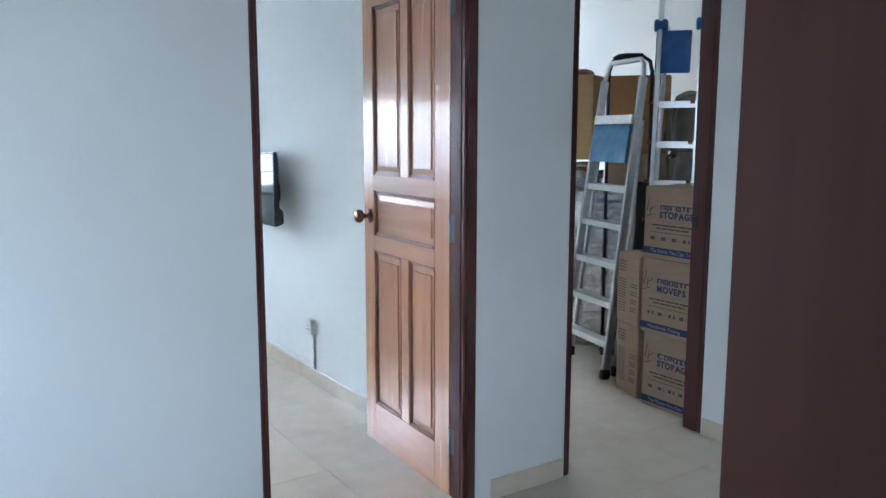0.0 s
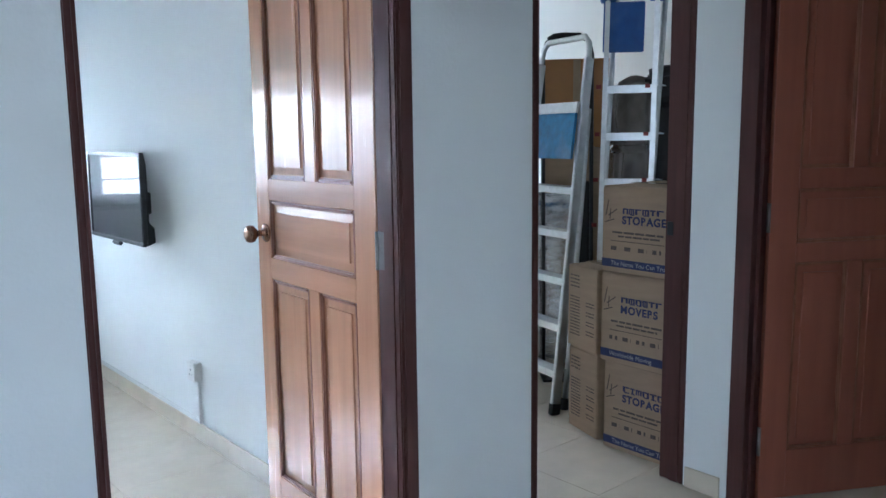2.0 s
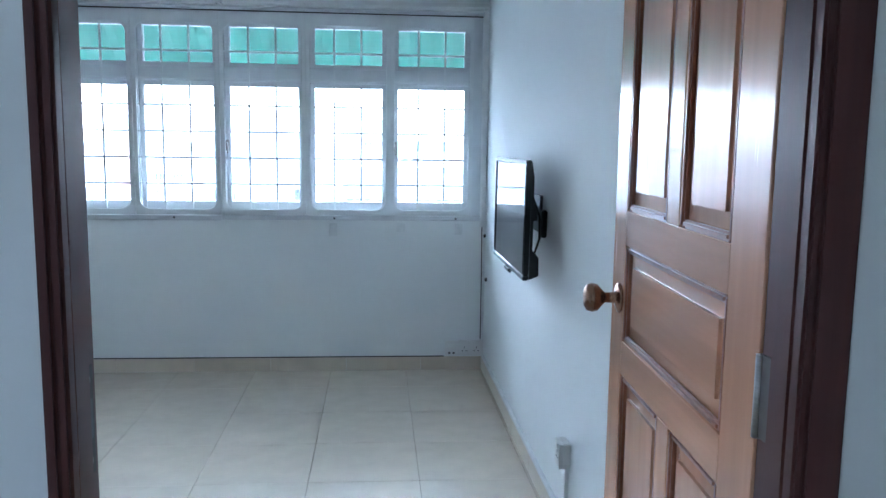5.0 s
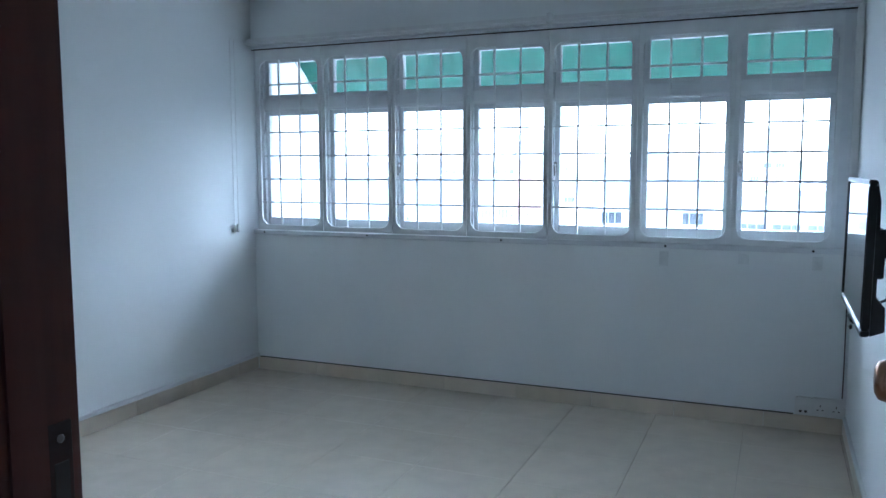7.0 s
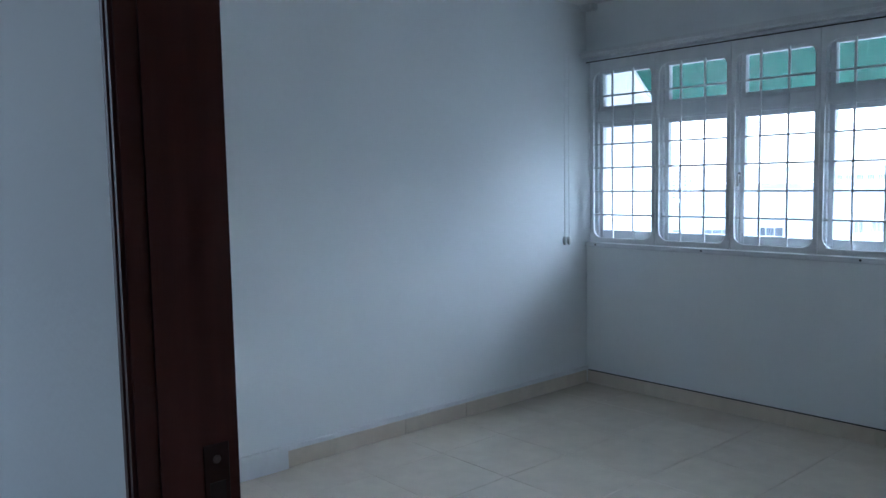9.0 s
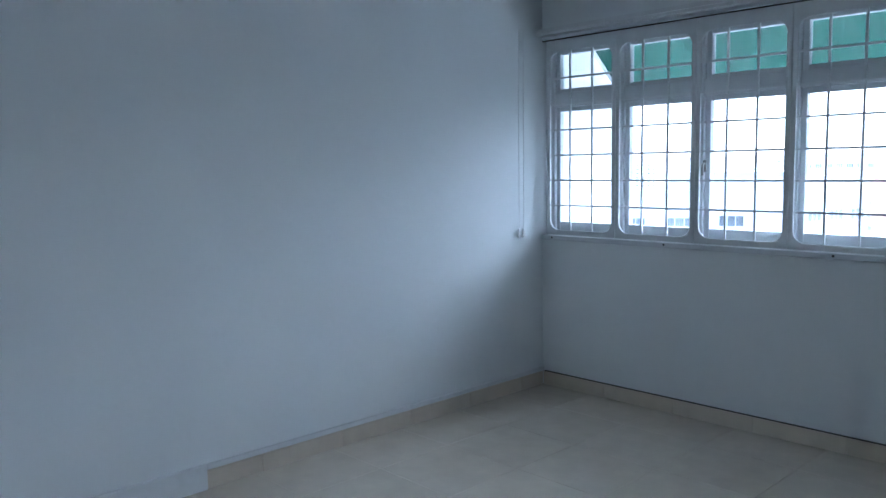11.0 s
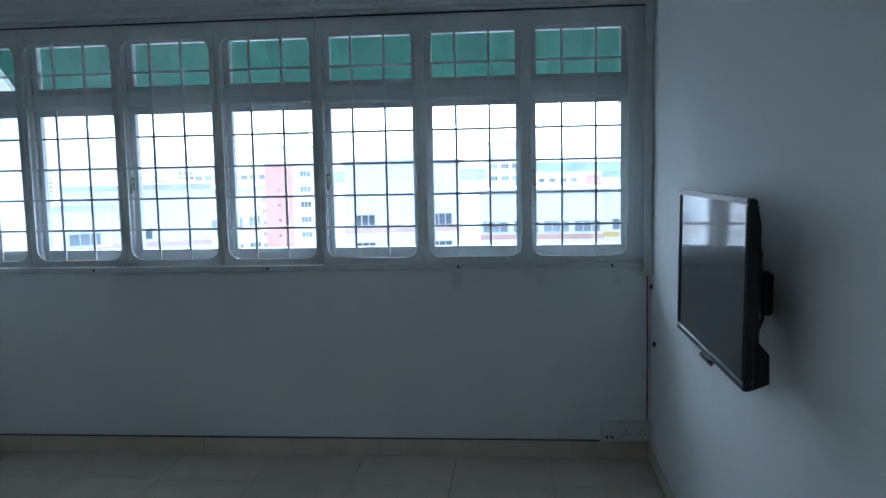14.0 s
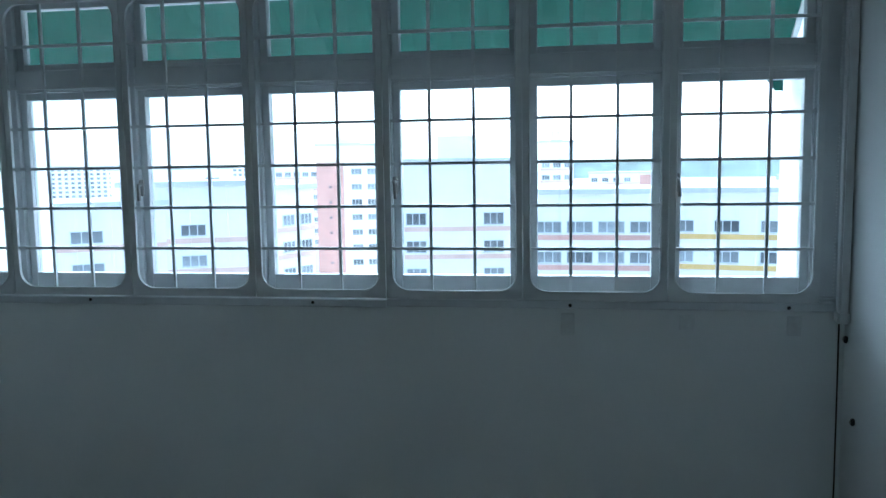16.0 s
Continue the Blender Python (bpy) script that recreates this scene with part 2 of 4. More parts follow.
WZ0, WZ1 = 0.88, 2.03                                     # window opening
DOOR_H = 2.05

# walls: each one mesh with its openings through it
solid("wall_north", boxes((XL - 0.12, XR + 0.12, YW, YW + 0.13, 0, WZ0), (XL - 0.12, XR + 0.12, YW, YW + 0.13, WZ1, ZC),
                          (XL - 0.12, XL, YW, YW + 0.13, WZ0, WZ1), (XR, XR + 0.12, YW, YW + 0.13, WZ0, WZ1)),
      M_WALL, "white painted bedroom wall under and over a long window", "wall", "structure")
solid("wall_west", boxes((XL - 0.12, XL, YD2, YW, 0, ZC)), M_WALL, "plain white painted bedroom side wall", "wall", "structure")
solid("wall_tv", boxes((XR, XR + 0.12, YD2, YW, 0, ZC)), M_WALL, "white painted wall that carries the television", "wall", "structure")
D1A, D1B, D2A, D2B = 1.130, 1.940, 2.378, 3.243
solid("wall_doors", boxes((XW, D1A, YD, YD2, 0, ZC), (D1B, D2A, YD, YD2, 0, ZC), (D1A, D1B, YD, YD2, DOOR_H + 0.04, ZC),
                          (D2A, D2B, YD, YD2, DOOR_H + 0.04, ZC), (D2B, XS + 0.1, YD, YD2, 0, ZC)),
      M_WALL, "white painted corridor wall with two doorways", "wall", "structure")
D3A, D3B = 1.21, 2.05
solid("wall_corridor_end", boxes((XE, XE + 0.1, D3B, YD - 0.004, 0, ZC), (XE, XE + 0.1, 0.9, D3A, 0, ZC), (XE, XE + 0.1, D3A, D3B, DOOR_H + 0.04, ZC)),
      M_WALL, "white painted end wall of the corridor with a doorway", "wall", "structure")
solid("wall_corridor_south", boxes((2.055, XE, 0.95, 1.11, 0, ZC), (2.055, 2.16, -1.2, 0.95, 0, ZC)), M_WALL, "white painted wall that ends at the corridor corner", "wall", "structure")
D0A, D0B = -0.18, 0.664
solid("wall_start", boxes((XW, -2.6, 0.14, 0.238, 0, ZC), (-0.9, D0A, 0.14, 0.238, 0, ZC), (-2.6, -0.9, 0.14, 0.238, 0, 0.8), (-2.6, -0.9, 0.14, 0.238, 2.1, ZC), (D0B, 2.055, 0.14, 0.238, 0, ZC), (D0A, D0B, 0.14, 0.238, DOOR_H + 0.04, ZC)),
      M_WALL, "white painted wall with the first doorway", "wall", "structure")
solid("wall_living_west", boxes((XW - 0.1, XW, 0.14, YD2, 0, ZC)), M_WALL, "plain white painted wall of the living space", "wall", "structure")
solid("wall_start_room", boxes((-0.75, -0.65, -1.2, 0.14, 0, ZC), (-0.75, 2.16, -1.3, -1.2, 0, ZC)), M_WALL, "white painted walls behind the first doorway", "wall", "structure")
solid("wall_store_east", boxes((XS, XS + 0.1, YD2, YW + 0.13, 0, ZC)), M_WALL, "white painted storeroom wall behind the stored goods", "wall", "structure")
solid("wall_store_north", boxes((XR + 0.12, XS, YW, YW + 0.13, 0, 0.9), (XR + 0.12, XS, YW, YW + 0.13, 2.0, ZC), (XR + 0.12, 3.95, YW, YW + 0.13, 0.9, 2.0), (4.45, XS, YW, YW + 0.13, 0.9, 2.0)),
      M_WALL, "white painted storeroom wall with a window opening", "wall", "structure")
solid("wall_third_room", boxes((XE + 0.1, XS + 0.1, 0.85, 0.95, 0, ZC), (XS, XS + 0.1, 0.95, YD, 0, ZC)), M_WALL, "white painted walls of the third room", "wall", "structure")
solid("ceiling", boxes((XW - 0.1, XS + 0.1, -1.3, YW + 0.13, ZC, ZC + 0.12)), M_CEIL, "flat white painted concrete ceiling", "ceiling", "structure")

# lamps in window openings that are never looked at
window_lamp("living_window_light", look((-1.75, 0.262, 1.45), (-0.6, 2.235, 1.35)), 1.5, 1.25, 0.92, (1.0, 0.93, 0.89))
window_lamp("store_window_light", look((4.2, YW - 0.02, 1.45), (4.0, 3, 1.2)), 0.5, 1.0, 0.45, (1.0, 0.94, 0.87))

# floor: a slab of bedding with tiles on it
floor = solid("floor", boxes((XW - 0.1, XS + 0.1, -1.3, YW + 0.13, -0.12, -0.008)), M_GROUT, "cream glossy ceramic tiled floor with fine joints", "floor", "structure")
TILE, TILE_Y, TX, TY = 0.432, 0.410, 0.321, 4.440


def tiles_in(x0, x1, y0, y1):
    g = 0.0011
    i0, i1 = math.floor((x0 - TX) / TILE), math.ceil((x1 - TX) / TILE)
    j0, j1 = math.floor((y0 - TY) / TILE_Y), math.ceil((y1 - TY) / TILE_Y)
    for i in range(i0, i1):
        for j in range(j0, j1):
            a, b = max(TX + i * TILE + g, x0), min(TX + (i + 1) * TILE - g, x1)
            c, d = max(TY + j * TILE_Y + g, y0), min(TY + (j + 1) * TILE_Y - g, y1)
            if b - a > 0.01 and d - c > 0.01:
                bm = bmesh.new()
                box(bm, a, b, c, d, -0.008, 0)
                part("tile", bm, M_TILE, floor)


# ---------------------------------------------------------------- skirting
def skirting(name, runs):
    """Runs of tile skirting: (axis, fixed, start, end, way) stand 10 mm off the wall and 80 mm high."""
    base = thing(name, pose(0, 0, 0), "cream tile skirting along the foot of the wall", "skirting", kind="structure")
    for axis, fixed, a, b, way in runs:
        s = a
        while s < b - 0.005:
            e = min(s + TILE, b)
            lo, hi = sorted((fixed, fixed + way * 0.010))
            d = (s + 0.001, e - 0.001, lo, hi, 0, 0.078) if axis == "x" else (lo, hi, s + 0.001, e - 0.001, 0, 0.078)
            part("skirting_tile", boxes(d, bevel=0.002, seg=1), M_SKIRT, base)
            s = e


skirting("baseboard_bedroom", [("x", YW, XL + 0.01, XR - 0.01, -1), ("y", XR, YD2, YW - 0.01, -1), ("y", XL, YD2, YW - 0.01, 1), ("x", YD2, XL + 0.01, D1A - 0.03, 1)])
skirting("baseboard_corridor", [("x", YD, 2.008, D2A - 0.012, -1), ("y", XE, D3B + 0.03, YD - 0.012, -1), ("x", YD, XW, D1A - 0.01, -1), ("x", 1.11, 2.055, XE, 1), ("y", 2.055, 0.25, 1.105, -1)])


# ---------------------------------------------------------------- door frames and doors
def door_frame_x(name, x0, x1, y0, y1, faces, label, stop=0.012, back=0.004, wood=None):
    """A frame in a wall that runs along x: outer sides at x0, x1; faces: widths of the two linings behind their stops."""
    f = thing(name, pose(0, 0, 0), label, "door frame", kind="structure")
    h = DOOR_H
    for a, b, s in ((x0, x0 + faces[0], 1), (x1 - faces[1], x1, -1)):
        jamb = part("jamb", boxes((a, b, y0 - 0.003, y1 + back, 0, h + 0.035), bevel=0.003, seg=2), wood or M_FRAME, f)
        if stop:
            c = b if s > 0 else a
            lo, hi = sorted((c, c + s * stop))
            part("stop", boxes((lo, hi, y0 - 0.003, y0 + 0.018, 0, h), (lo, hi - 0.002 * (s > 0), y0 + 0.0185, y0 + 0.062, 0, h), bevel=0.0035, seg=2), wood or M_FRAME, jamb)
    part("head", boxes((x0 + faces[0], x1 - faces[1], y0 - 0.003, y1 + back, h, h + 0.035), bevel=0.002, seg=1), wood or M_FRAME, f)
    return f


def door_frame_y(name, x0, x1, y0, y1, face, label):
    f = thing(name, pose(0, 0, 0), label, "door frame", kind="structure")
    h = DOOR_H
    for a, b, s in ((y0, y0 + face, 1), (y1 - face, y1, -1)):
        bm = boxes((x0 - 0.012, x1 + 0.012, a, b, 0, h + 0.035), bevel=0.002, seg=1)
        c = b if s > 0 else a
        lo, hi = sorted((c, c + s * 0.012))
        box(bm, x0 + 0.022, x0 + 0.052, lo, hi, 0, h)
        part("jamb", bm, M_FRAME, f)
    part("head", boxes((x0 - 0.012, x1 + 0.012, y0 + face, y1 - face, h, h + 0.035), bevel=0.002, seg=1), M_FRAME, f)
    return f


frame_1 = door_frame_x("door_frame_1", D1A, D1B, YD, YD2, (0.013, 0.042), "dark reddish brown wooden door frame of the bedroom")
frame_2 = door_frame_x("door_frame_2", D2A, D2B, YD, YD2, (0.020, 0.024), "dark reddish brown wooden door frame of the storeroom", stop=0.008)
part("latch_plate", boxes((D2B - 0.028, D2B - 0.0242, YD + 0.07, YD + 0.095, 0.94, 0.99), bevel=0.001, seg=1), M_BLACK, frame_2, "small black latch keep")
frame_3 = door_frame_y("door_frame_3", XE, XE + 0.1, D3A, D3B, 0.06, "dark reddish brown wooden door frame at the corridor end")
frame_0 = door_frame_x("door_frame_4", D0A, D0B, 0.14, 0.238, (0.03, 0.03), "reddish brown varnished wooden door frame of the first doorway", stop=0, wood=M_FRAME_R)
for z in (0.222, 1.018, 1.814):
    part("hinge_plate", boxes((1.8952, 1.8978, 2.300, 2.337, z - 0.05, z + 0.05), bevel=0.0008, seg=1), M_HINGE, frame_1, "steel hinge plate")
# strike plate on the bedroom frame
strike = part("strike_plate", boxes((1.143, 1.1445, 2.301, 2.327, 0.945, 1.065), bevel=0.0008, seg=1), M_STRIKE, frame_1, "dark bronze strike plate with a dark keep")
part("strike_hole", boxes((1.1445, 1.1452, 2.306, 2.322, 0.985, 1.028)), M_BLACK, frame_1, "dark latch hole")
for z in (0.961, 1.050):
    bm = bmesh.new()
    lathe(bm, ((0.0042, 0), (0.0042, 0.0006), (0.0015, 0.0011)), pose(1.1445, 2.314, z, 0, 90, 0), 10)
    part("screw", bm, M_HINGE, frame_1, "small dull steel screw")


def raised_field(bm, u0, u1, z0, z1, v, out):
    """A raised panel: a bevelled field that stands towards out from the plane v."""
    k, rim = 0.022, 0.003
    pts = [(u0, z0), (u1, z0), (u1, z1), (u0, z1)]
    ins = [(u0 + k, z0 + k), (u1 - k, z0 + k), (u1 - k, z1 - k), (u0 + k, z1 - k)]
    a = [bm.verts.new((u, v, z)) for u, z in pts]
    b = [bm.verts.new((u, v + out * 0.002, z)) for u, z in ins]
    c = [bm.verts.new((u, v + out * 0.0075, z)) for u, z in ins]
    for i in range(4):
        j = (i + 1) % 4
        bm.faces.new([a[i], a[j], b[j], b[i]])
        bm.faces.new([b[i], b[j], c[j], c[i]])
    bm.faces.new(c)


def door_leaf(name, m, side, label, width=0.70, knob=True, hinges=True, wood=None, cross=None):
    """A five-panel leaf; u runs from the hinges, the body lies from v = 0 to side * 0.04."""
    d = thing(name, m, label, "door", kind="structure")
    lo, hi = sorted((0.0, side * 0.04))
    wood, cross = wood or M_WOOD, cross or M_WOOD_H
    mid = (lo + hi) / 2
    us, um, ue = 0.105, (0.315 + 0.3 * (width - 0.712), 0.375 + 0.4 * (width - 0.712)), width - 0.09          # hinge stile, muntin, lock stile
    rails = ((0.0, 0.178), (0.856, 0.924), (1.112, 1.181), (1.866, 2.035))
    top = rails[-1][1]
    part("stile", boxes((0, us, lo, hi, 0, top), bevel=0.0015, seg=1), wood, d)
    part("stile", boxes((ue, width, lo, hi, 0, top), bevel=0.0015, seg=1), wood, d)
    for a, b in rails:
        part("rail", boxes((us, ue, lo, hi, a, b), bevel=0.0015, seg=1), cross, d)
    for a, b in ((rails[0][1], rails[1][0]), (rails[2][1], rails[3][0])):
        part("muntin", boxes((um[0], um[1], lo, hi, a, b), bevel=0.0015, seg=1), wood, d)
    fields = [(us, um[0], rails[0][1], rails[1][0]), (um[1], ue, rails[0][1], rails[1][0]), (us, ue, rails[1][1], rails[2][0]),
              (us, um[0], rails[2][1], rails[3][0]), (um[1], ue, rails[2][1], rails[3][0])]
    for a, b, c, e in fields:
        bm = boxes((a, b, mid - 0.007, mid + 0.007, c, e))
        for out in (-1, 1):
            raised_field(bm, a + 0.016, b - 0.016, c + 0.016, e - 0.016, mid + out * 0.0071, out)
        wide = (b - a) > (e - c)
        panel = part("panel", bm, cross if wide else wood, d)
        for out in (-1, 1):
            v0, v1 = sorted((mid + out * 0.0072, mid + out * 0.019))
            w = 0.013
            bm = boxes((a, a + w, v0, v1, c, e), (b - w, b, v0, v1, c, e), (a + w, b - w, v0, v1, c, c + w), (a + w, b - w, v0, v1, e - w, e), bevel=0.004, seg=2)
            part("moulding", bm, M_MOULD, panel, "dark moulding round a panel")
    if knob:
        for out in (-1, 1):
            v = hi if out > 0 else lo
            bm = bmesh.new()
            lathe(bm, ((0.030, 0), (0.030, 0.004), (0.024, 0.007), (0.011, 0.010), (0.010, 0.030), (0.016, 0.036), (0.027, 0.046), (0.029, 0.056), (0.026, 0.066), (0.017, 0.071), (0.006, 0.072)),
                  pose(width - 0.062, v, 1.005, -90 if out > 0 else 90))
            part("knob", bm, M_KNOB, d, "bronze coloured round door knob")
    if hinges:
        v = lo if side > 0 else hi
        for z in (0.218, 1.014, 1.810):
            bm = bmesh.new()
            tube(bm, ((-0.006, v, z - 0.05), (-0.006, v, z + 0.05)), 0.006, 10)
            box(bm, -0.0015, -0.0001, lo + 0.004, hi - 0.002, z - 0.05, z + 0.05)
            part("hinge", bm, M_STEEL, d, "steel butt hinge")
    return d


M_KNOB = material("bronze_knob", (0.30, 0.17, 0.11), 0.25, metal=1.0, vary=0.15, scale=30)
tagged(door_leaf("door_1", pose(1.897, 2.343, 0.002, 0, 0, 86.9), -1, "open varnished brown wooden panelled door with a bronze knob", width=0.714))
tagged(door_leaf("door_2", pose(3.285, 1.972, 0.008, 0, 0, -29.5), 1, "half open varnished reddish brown wooden panelled door", knob=False, wood=M_WOOD_D, cross=M_WOOD_D))

# ---------------------------------------------------------------- the long window
win = thing("window_1", pose(0, 0, 0), "long white framed casement window of seven lights with top lights", "window", kind="structure")
FY0, FY1 = 6.035, 6.105
part("window_frame", boxes((XL, XR, FY0, FY1, WZ0, WZ0 + 0.035), (XL, XR, FY0, FY1, WZ1 - 0.03, WZ1), (XL, WX0 + 0.02, FY0, FY1, WZ0 + 0.035, WZ1 - 0.03),
                           (WX0 + 7 * PITCH - 0.02, XR, FY0, FY1, WZ0 + 0.035, WZ1 - 0.03), bevel=0.003, seg=1), M_WINFRAME, win)
part("window_sill", boxes((XL, WX0 + 4 * PITCH, 5.985, FY0, 0.872, 0.9), (WX0 + 4 * PITCH, XR - 0.03, 5.988, FY0, 0.876, 0.904), bevel=0.003, seg=1), M_WINFRAME, win)
TZ0, TZ1 = 1.64, 1.72
for k in range(7):
    a, b = WX0 + k * PITCH + 0.02, WX0 + (k + 1) * PITCH - 0.02
    if k:
        part("mullion", boxes((a - 0.04, a, FY0, FY1, WZ0 + 0.035, WZ1 - 0.03), bevel=0.003, seg=1), M_WINFRAME, win)
    part("transom", boxes((a, b, FY0 + 0.002, FY1 - 0.002, TZ0, TZ1), bevel=0.003, seg=1), M_WINFRAME, win)
    for z0, z1, nm, wb, wt in ((WZ0 + 0.035, TZ0, "casement", 0.062, 0.026), (TZ1, WZ1 - 0.03, "top_light", 0.022, 0.062)):
        w = 0.026
        y0, y1 = FY0 + 0.018, FY0 + 0.058
        sash = part(nm, boxes((a, a + w, y0, y1, z0, z1), (b - w, b, y0, y1, z0, z1), (a + w, b - w, y0, y1, z0, z0 + wb), (a + w, b - w, y0, y1, z1 - wt, z1), bevel=0.002, seg=1), M_WINFRAME, win)
        pane = part("pane", boxes((a + w, b - w, y0 + 0.018, y0 + 0.022, z0 + wb, z1 - wt)), M_GLASS, sash)
        pane.visible_shadow = False


def grille(k):
    """One security grille panel: a pressed frame with rounded corners and welded bars."""
    a, b = WX0 + k * PITCH + 0.0015, WX0 + (k + 1) * PITCH - 0.0015
    z0, z1 = 0.905, 2.01
    g = thing("window_grille", pose(a, 5.986, z0), "white painted steel security grille panel with rounded corners", "window grille", group="window grilles")
    w, h = b - a, z1 - z0
    m, mb, mt, r = 0.021, 0.028, 0.064, 0.06
    # plate with a rounded opening
    bm = bmesh.new()
    inner = []
    for cx, cz, a0 in ((w - m - r, h - mt - r, 0), (m + r, h - mt - r, 90), (m + r, mb + r, 180), (w - m - r, mb + r, 270)):
        for i in range(7):
            t = radians(a0 + i * 15)
            inner.append((cx + r * math.cos(t), cz + r * math.sin(t)))
    outer = []
    for i, (x, z) in enumerate(inner):
        q = i // 7
        cx, cz = ((w, h), (0, h), (0, 0), (w, 0))[q]
        j = i % 7
        if q == 0:
            p = (w, z) if j < 3 else ((w, h) if j == 3 else (x, h))
        elif q == 1:
            p = (x, h) if j < 3 else ((0, h) if j == 3 else (0, z))
        elif q == 2:
            p = (0, z) if j < 3 else ((0, 0) if j == 3 else (x, 0))
        else:
            p = (x, 0) if j < 3 else ((w, 0) if j == 3 else (w, z))
        outer.append(p)
    n = len(inner)
    rows = [[bm.verts.new((x, y, z)) for x, z in pts] for pts, y in ((outer, 0), (inner, 0), (inner, 0.012), (outer, 0.012))]
    for ra, rb in zip(rows, rows[1:] + rows[:1]):
        for i in range(n):
            bm.faces.new([ra[i], ra[(i + 1) % n], rb[(i + 1) % n], rb[i]])
    part("grille_frame", bm, M_WHITE_METAL, g)
    # a thin bright lip round the opening
    bm = bmesh.new()
    tube(bm, [(x, -0.001, z) for x, z in inner] + [(inner[0][0], -0.001, inner[0][1])], 0.0022, 6)
    part("lip", bm, M_WHITE_METAL, g)
    for z in (1.076, 1.220, 1.363, 1.506, 1.651, 1.797):
        bm = bmesh.new()
        bar(bm, (m - 0.004, 0.004, z - z0), (w - m + 0.004, 0.004, z - z0), 0.010, 0.010, (0, 1, 0))
        part("cross_bar", bm, M_WHITE_METAL, g)
    for f in (0.335, 0.655):
        bm = bmesh.new()
        bar(bm, (w * f, 0.0142, mb - 0.004), (w * f, 0.0142, h - mt + 0.004), 0.010, 0.010, (0, 1, 0))
        part("upright_bar", bm, M_WHITE_METAL, g)


for k in range(7):
    grille(k)


# ---------------------------------------------------------------- outside the window: fins, awning
solid("side_fin", boxes((XR + 0.04, XR + 0.22, YW + 0.131, 7.0, -3, 4.5)), M_BLOCK, "white painted concrete fin beside the window", "fin", "structure")
solid("side_fin", boxes((XL - 0.22, XL - 0.04, YW + 0.13, 7.0, -3, 4.5)), M_BLOCK, "white painted concrete fin beside the window", "fin", "structure")
awn = thing("awning", pose(0, 0, 0), "green translucent sheet awning over the window outside", "awning")
bm = bmesh.new()
AW0, AW1 = -1.355, 2.085
vs = []
for i in range(64):
    x = AW0 + (AW1 - AW0) * i / 63
    dz = 0.004 * math.sin(i * 2.2)
    vs.append([bm.verts.new((x, YW + 0.14 + 0.72 * t, 2.36 - 0.60 * t + dz)) for t in (0, 0.5, 1)])
for ra, rb in zip(vs, vs[1:]):
    for i in range(2):
        bm.faces.new([ra[i], rb[i], rb[i + 1], ra[i + 1]])
sheet = part("sheet", bm, M_AWN, awn)
sm = sheet.modifiers.new("thickness", 'SOLIDIFY')
sm.thickness = 0.003
for x in (AW0, AW1):
    bm = bmesh.new()
    bar(bm, (x, YW + 0.14, 2.345), (x, YW + 0.86, 1.745), 0.02, 0.012)
    part("bracket", bm, M_WHITE_METAL, awn)
bm = bmesh.new()
tri = [(1.94, 1.785), (2.08, 1.785), (2.08, 1.645), (2.05, 1.645)]
fa, fb = [[bm.verts.new((x, y, z)) for x, z in tri] for y in (6.862, 6.87)]
for i in range(4):
    bm.faces.new([fa[i], fa[(i + 1) % 4], fb[(i + 1) % 4], fb[i]])
bm.faces.new(fa[::-1])
bm.faces.new(fb)
part("end_flap", bm, M_AWN, awn, "hanging green end flap")

# ---------------------------------------------------------------- bedroom fittings
# curtain rail in two lengths over the window
rail = thing("curtain_rail", pose(0, 0, 0), "white painted curtain rail box over the window in two lengths", "curtain rail")
for a, b in ((XL + 0.012, 0.60), (0.61, XR - 0.004)):
    bm = boxes((a, b, 5.90, 5.998, 2.035, 2.072), bevel=0.014, seg=4)
    part("rail", bm, M_PVC, rail)
part("joint", boxes((0.592, 0.618, 5.893, 5.998, 2.04, 2.085), bevel=0.004), M_PVC, rail, "small white joint piece")
# solid black strip that paints the shade of the gap below the fascia
part("shadow_gap", boxes((XL + 0.02, XR - 0.036, 5.978, 5.985, 2.0105, 2.0165)), M_BLACK, rail, "thin black strip for the shade in the gap under the rail")
part("fascia", boxes((XL + 0.03, XR - 0.03, 5.955, 5.998, 2.017, 2.034), bevel=0.003, seg=1), M_WINFRAME, rail, "white timber fascia strip")
# looped pull cord by the side wall
cord = thing("pull_cord", pose(0, 0, 0), "thin white looped pull cord with two plastic weights", "pull cord")
for y in (5.775, 5.815):
    bm = bmesh.new()
    tube(bm, ((XL + 0.014, y, 2.06), (XL + 0.012, y, 1.5), (XL + 0.012, y, 0.95)), 0.0016, 6)
    part("cord", bm, M_PVC, cord)
    bm = bmesh.new()
    lathe(bm, ((0.004, 0.05), (0.009, 0.045), (0.011, 0.02), (0.010, 0.0), (0.004, -0.004)), pose(XL + 0.012, y, 0.90), 12)
    part("weight", bm, M_PLASTIC_W, cord, "white plastic cord weight")
# beaded conduit at the other end of the window
cond = thing("window_conduit", pose(0, 0, 0), "white plastic conduit down the window corner", "conduit")
part("channel", boxes((2.034, 2.066, 5.95, 5.985, 0.875, 2.03), bevel=0.006, seg=3), M_PVC, cond)
part("end_cap", boxes((2.030, 2.0695, 5.944, 5.989, 0.845, 0.885), bevel=0.006, seg=3), M_PVC, cond)
bm = bmesh.new()
for i in range(90):
    z = 0.93 + i * 0.012
    bmesh.ops.create_uvsphere(bm, u_segments=6, v_segments=4, radius=0.003, matrix=Matrix.Translation((2.022, 5.97, z)))
part("bead_chain", bm, M_PVC, cond, "white beaded chain")
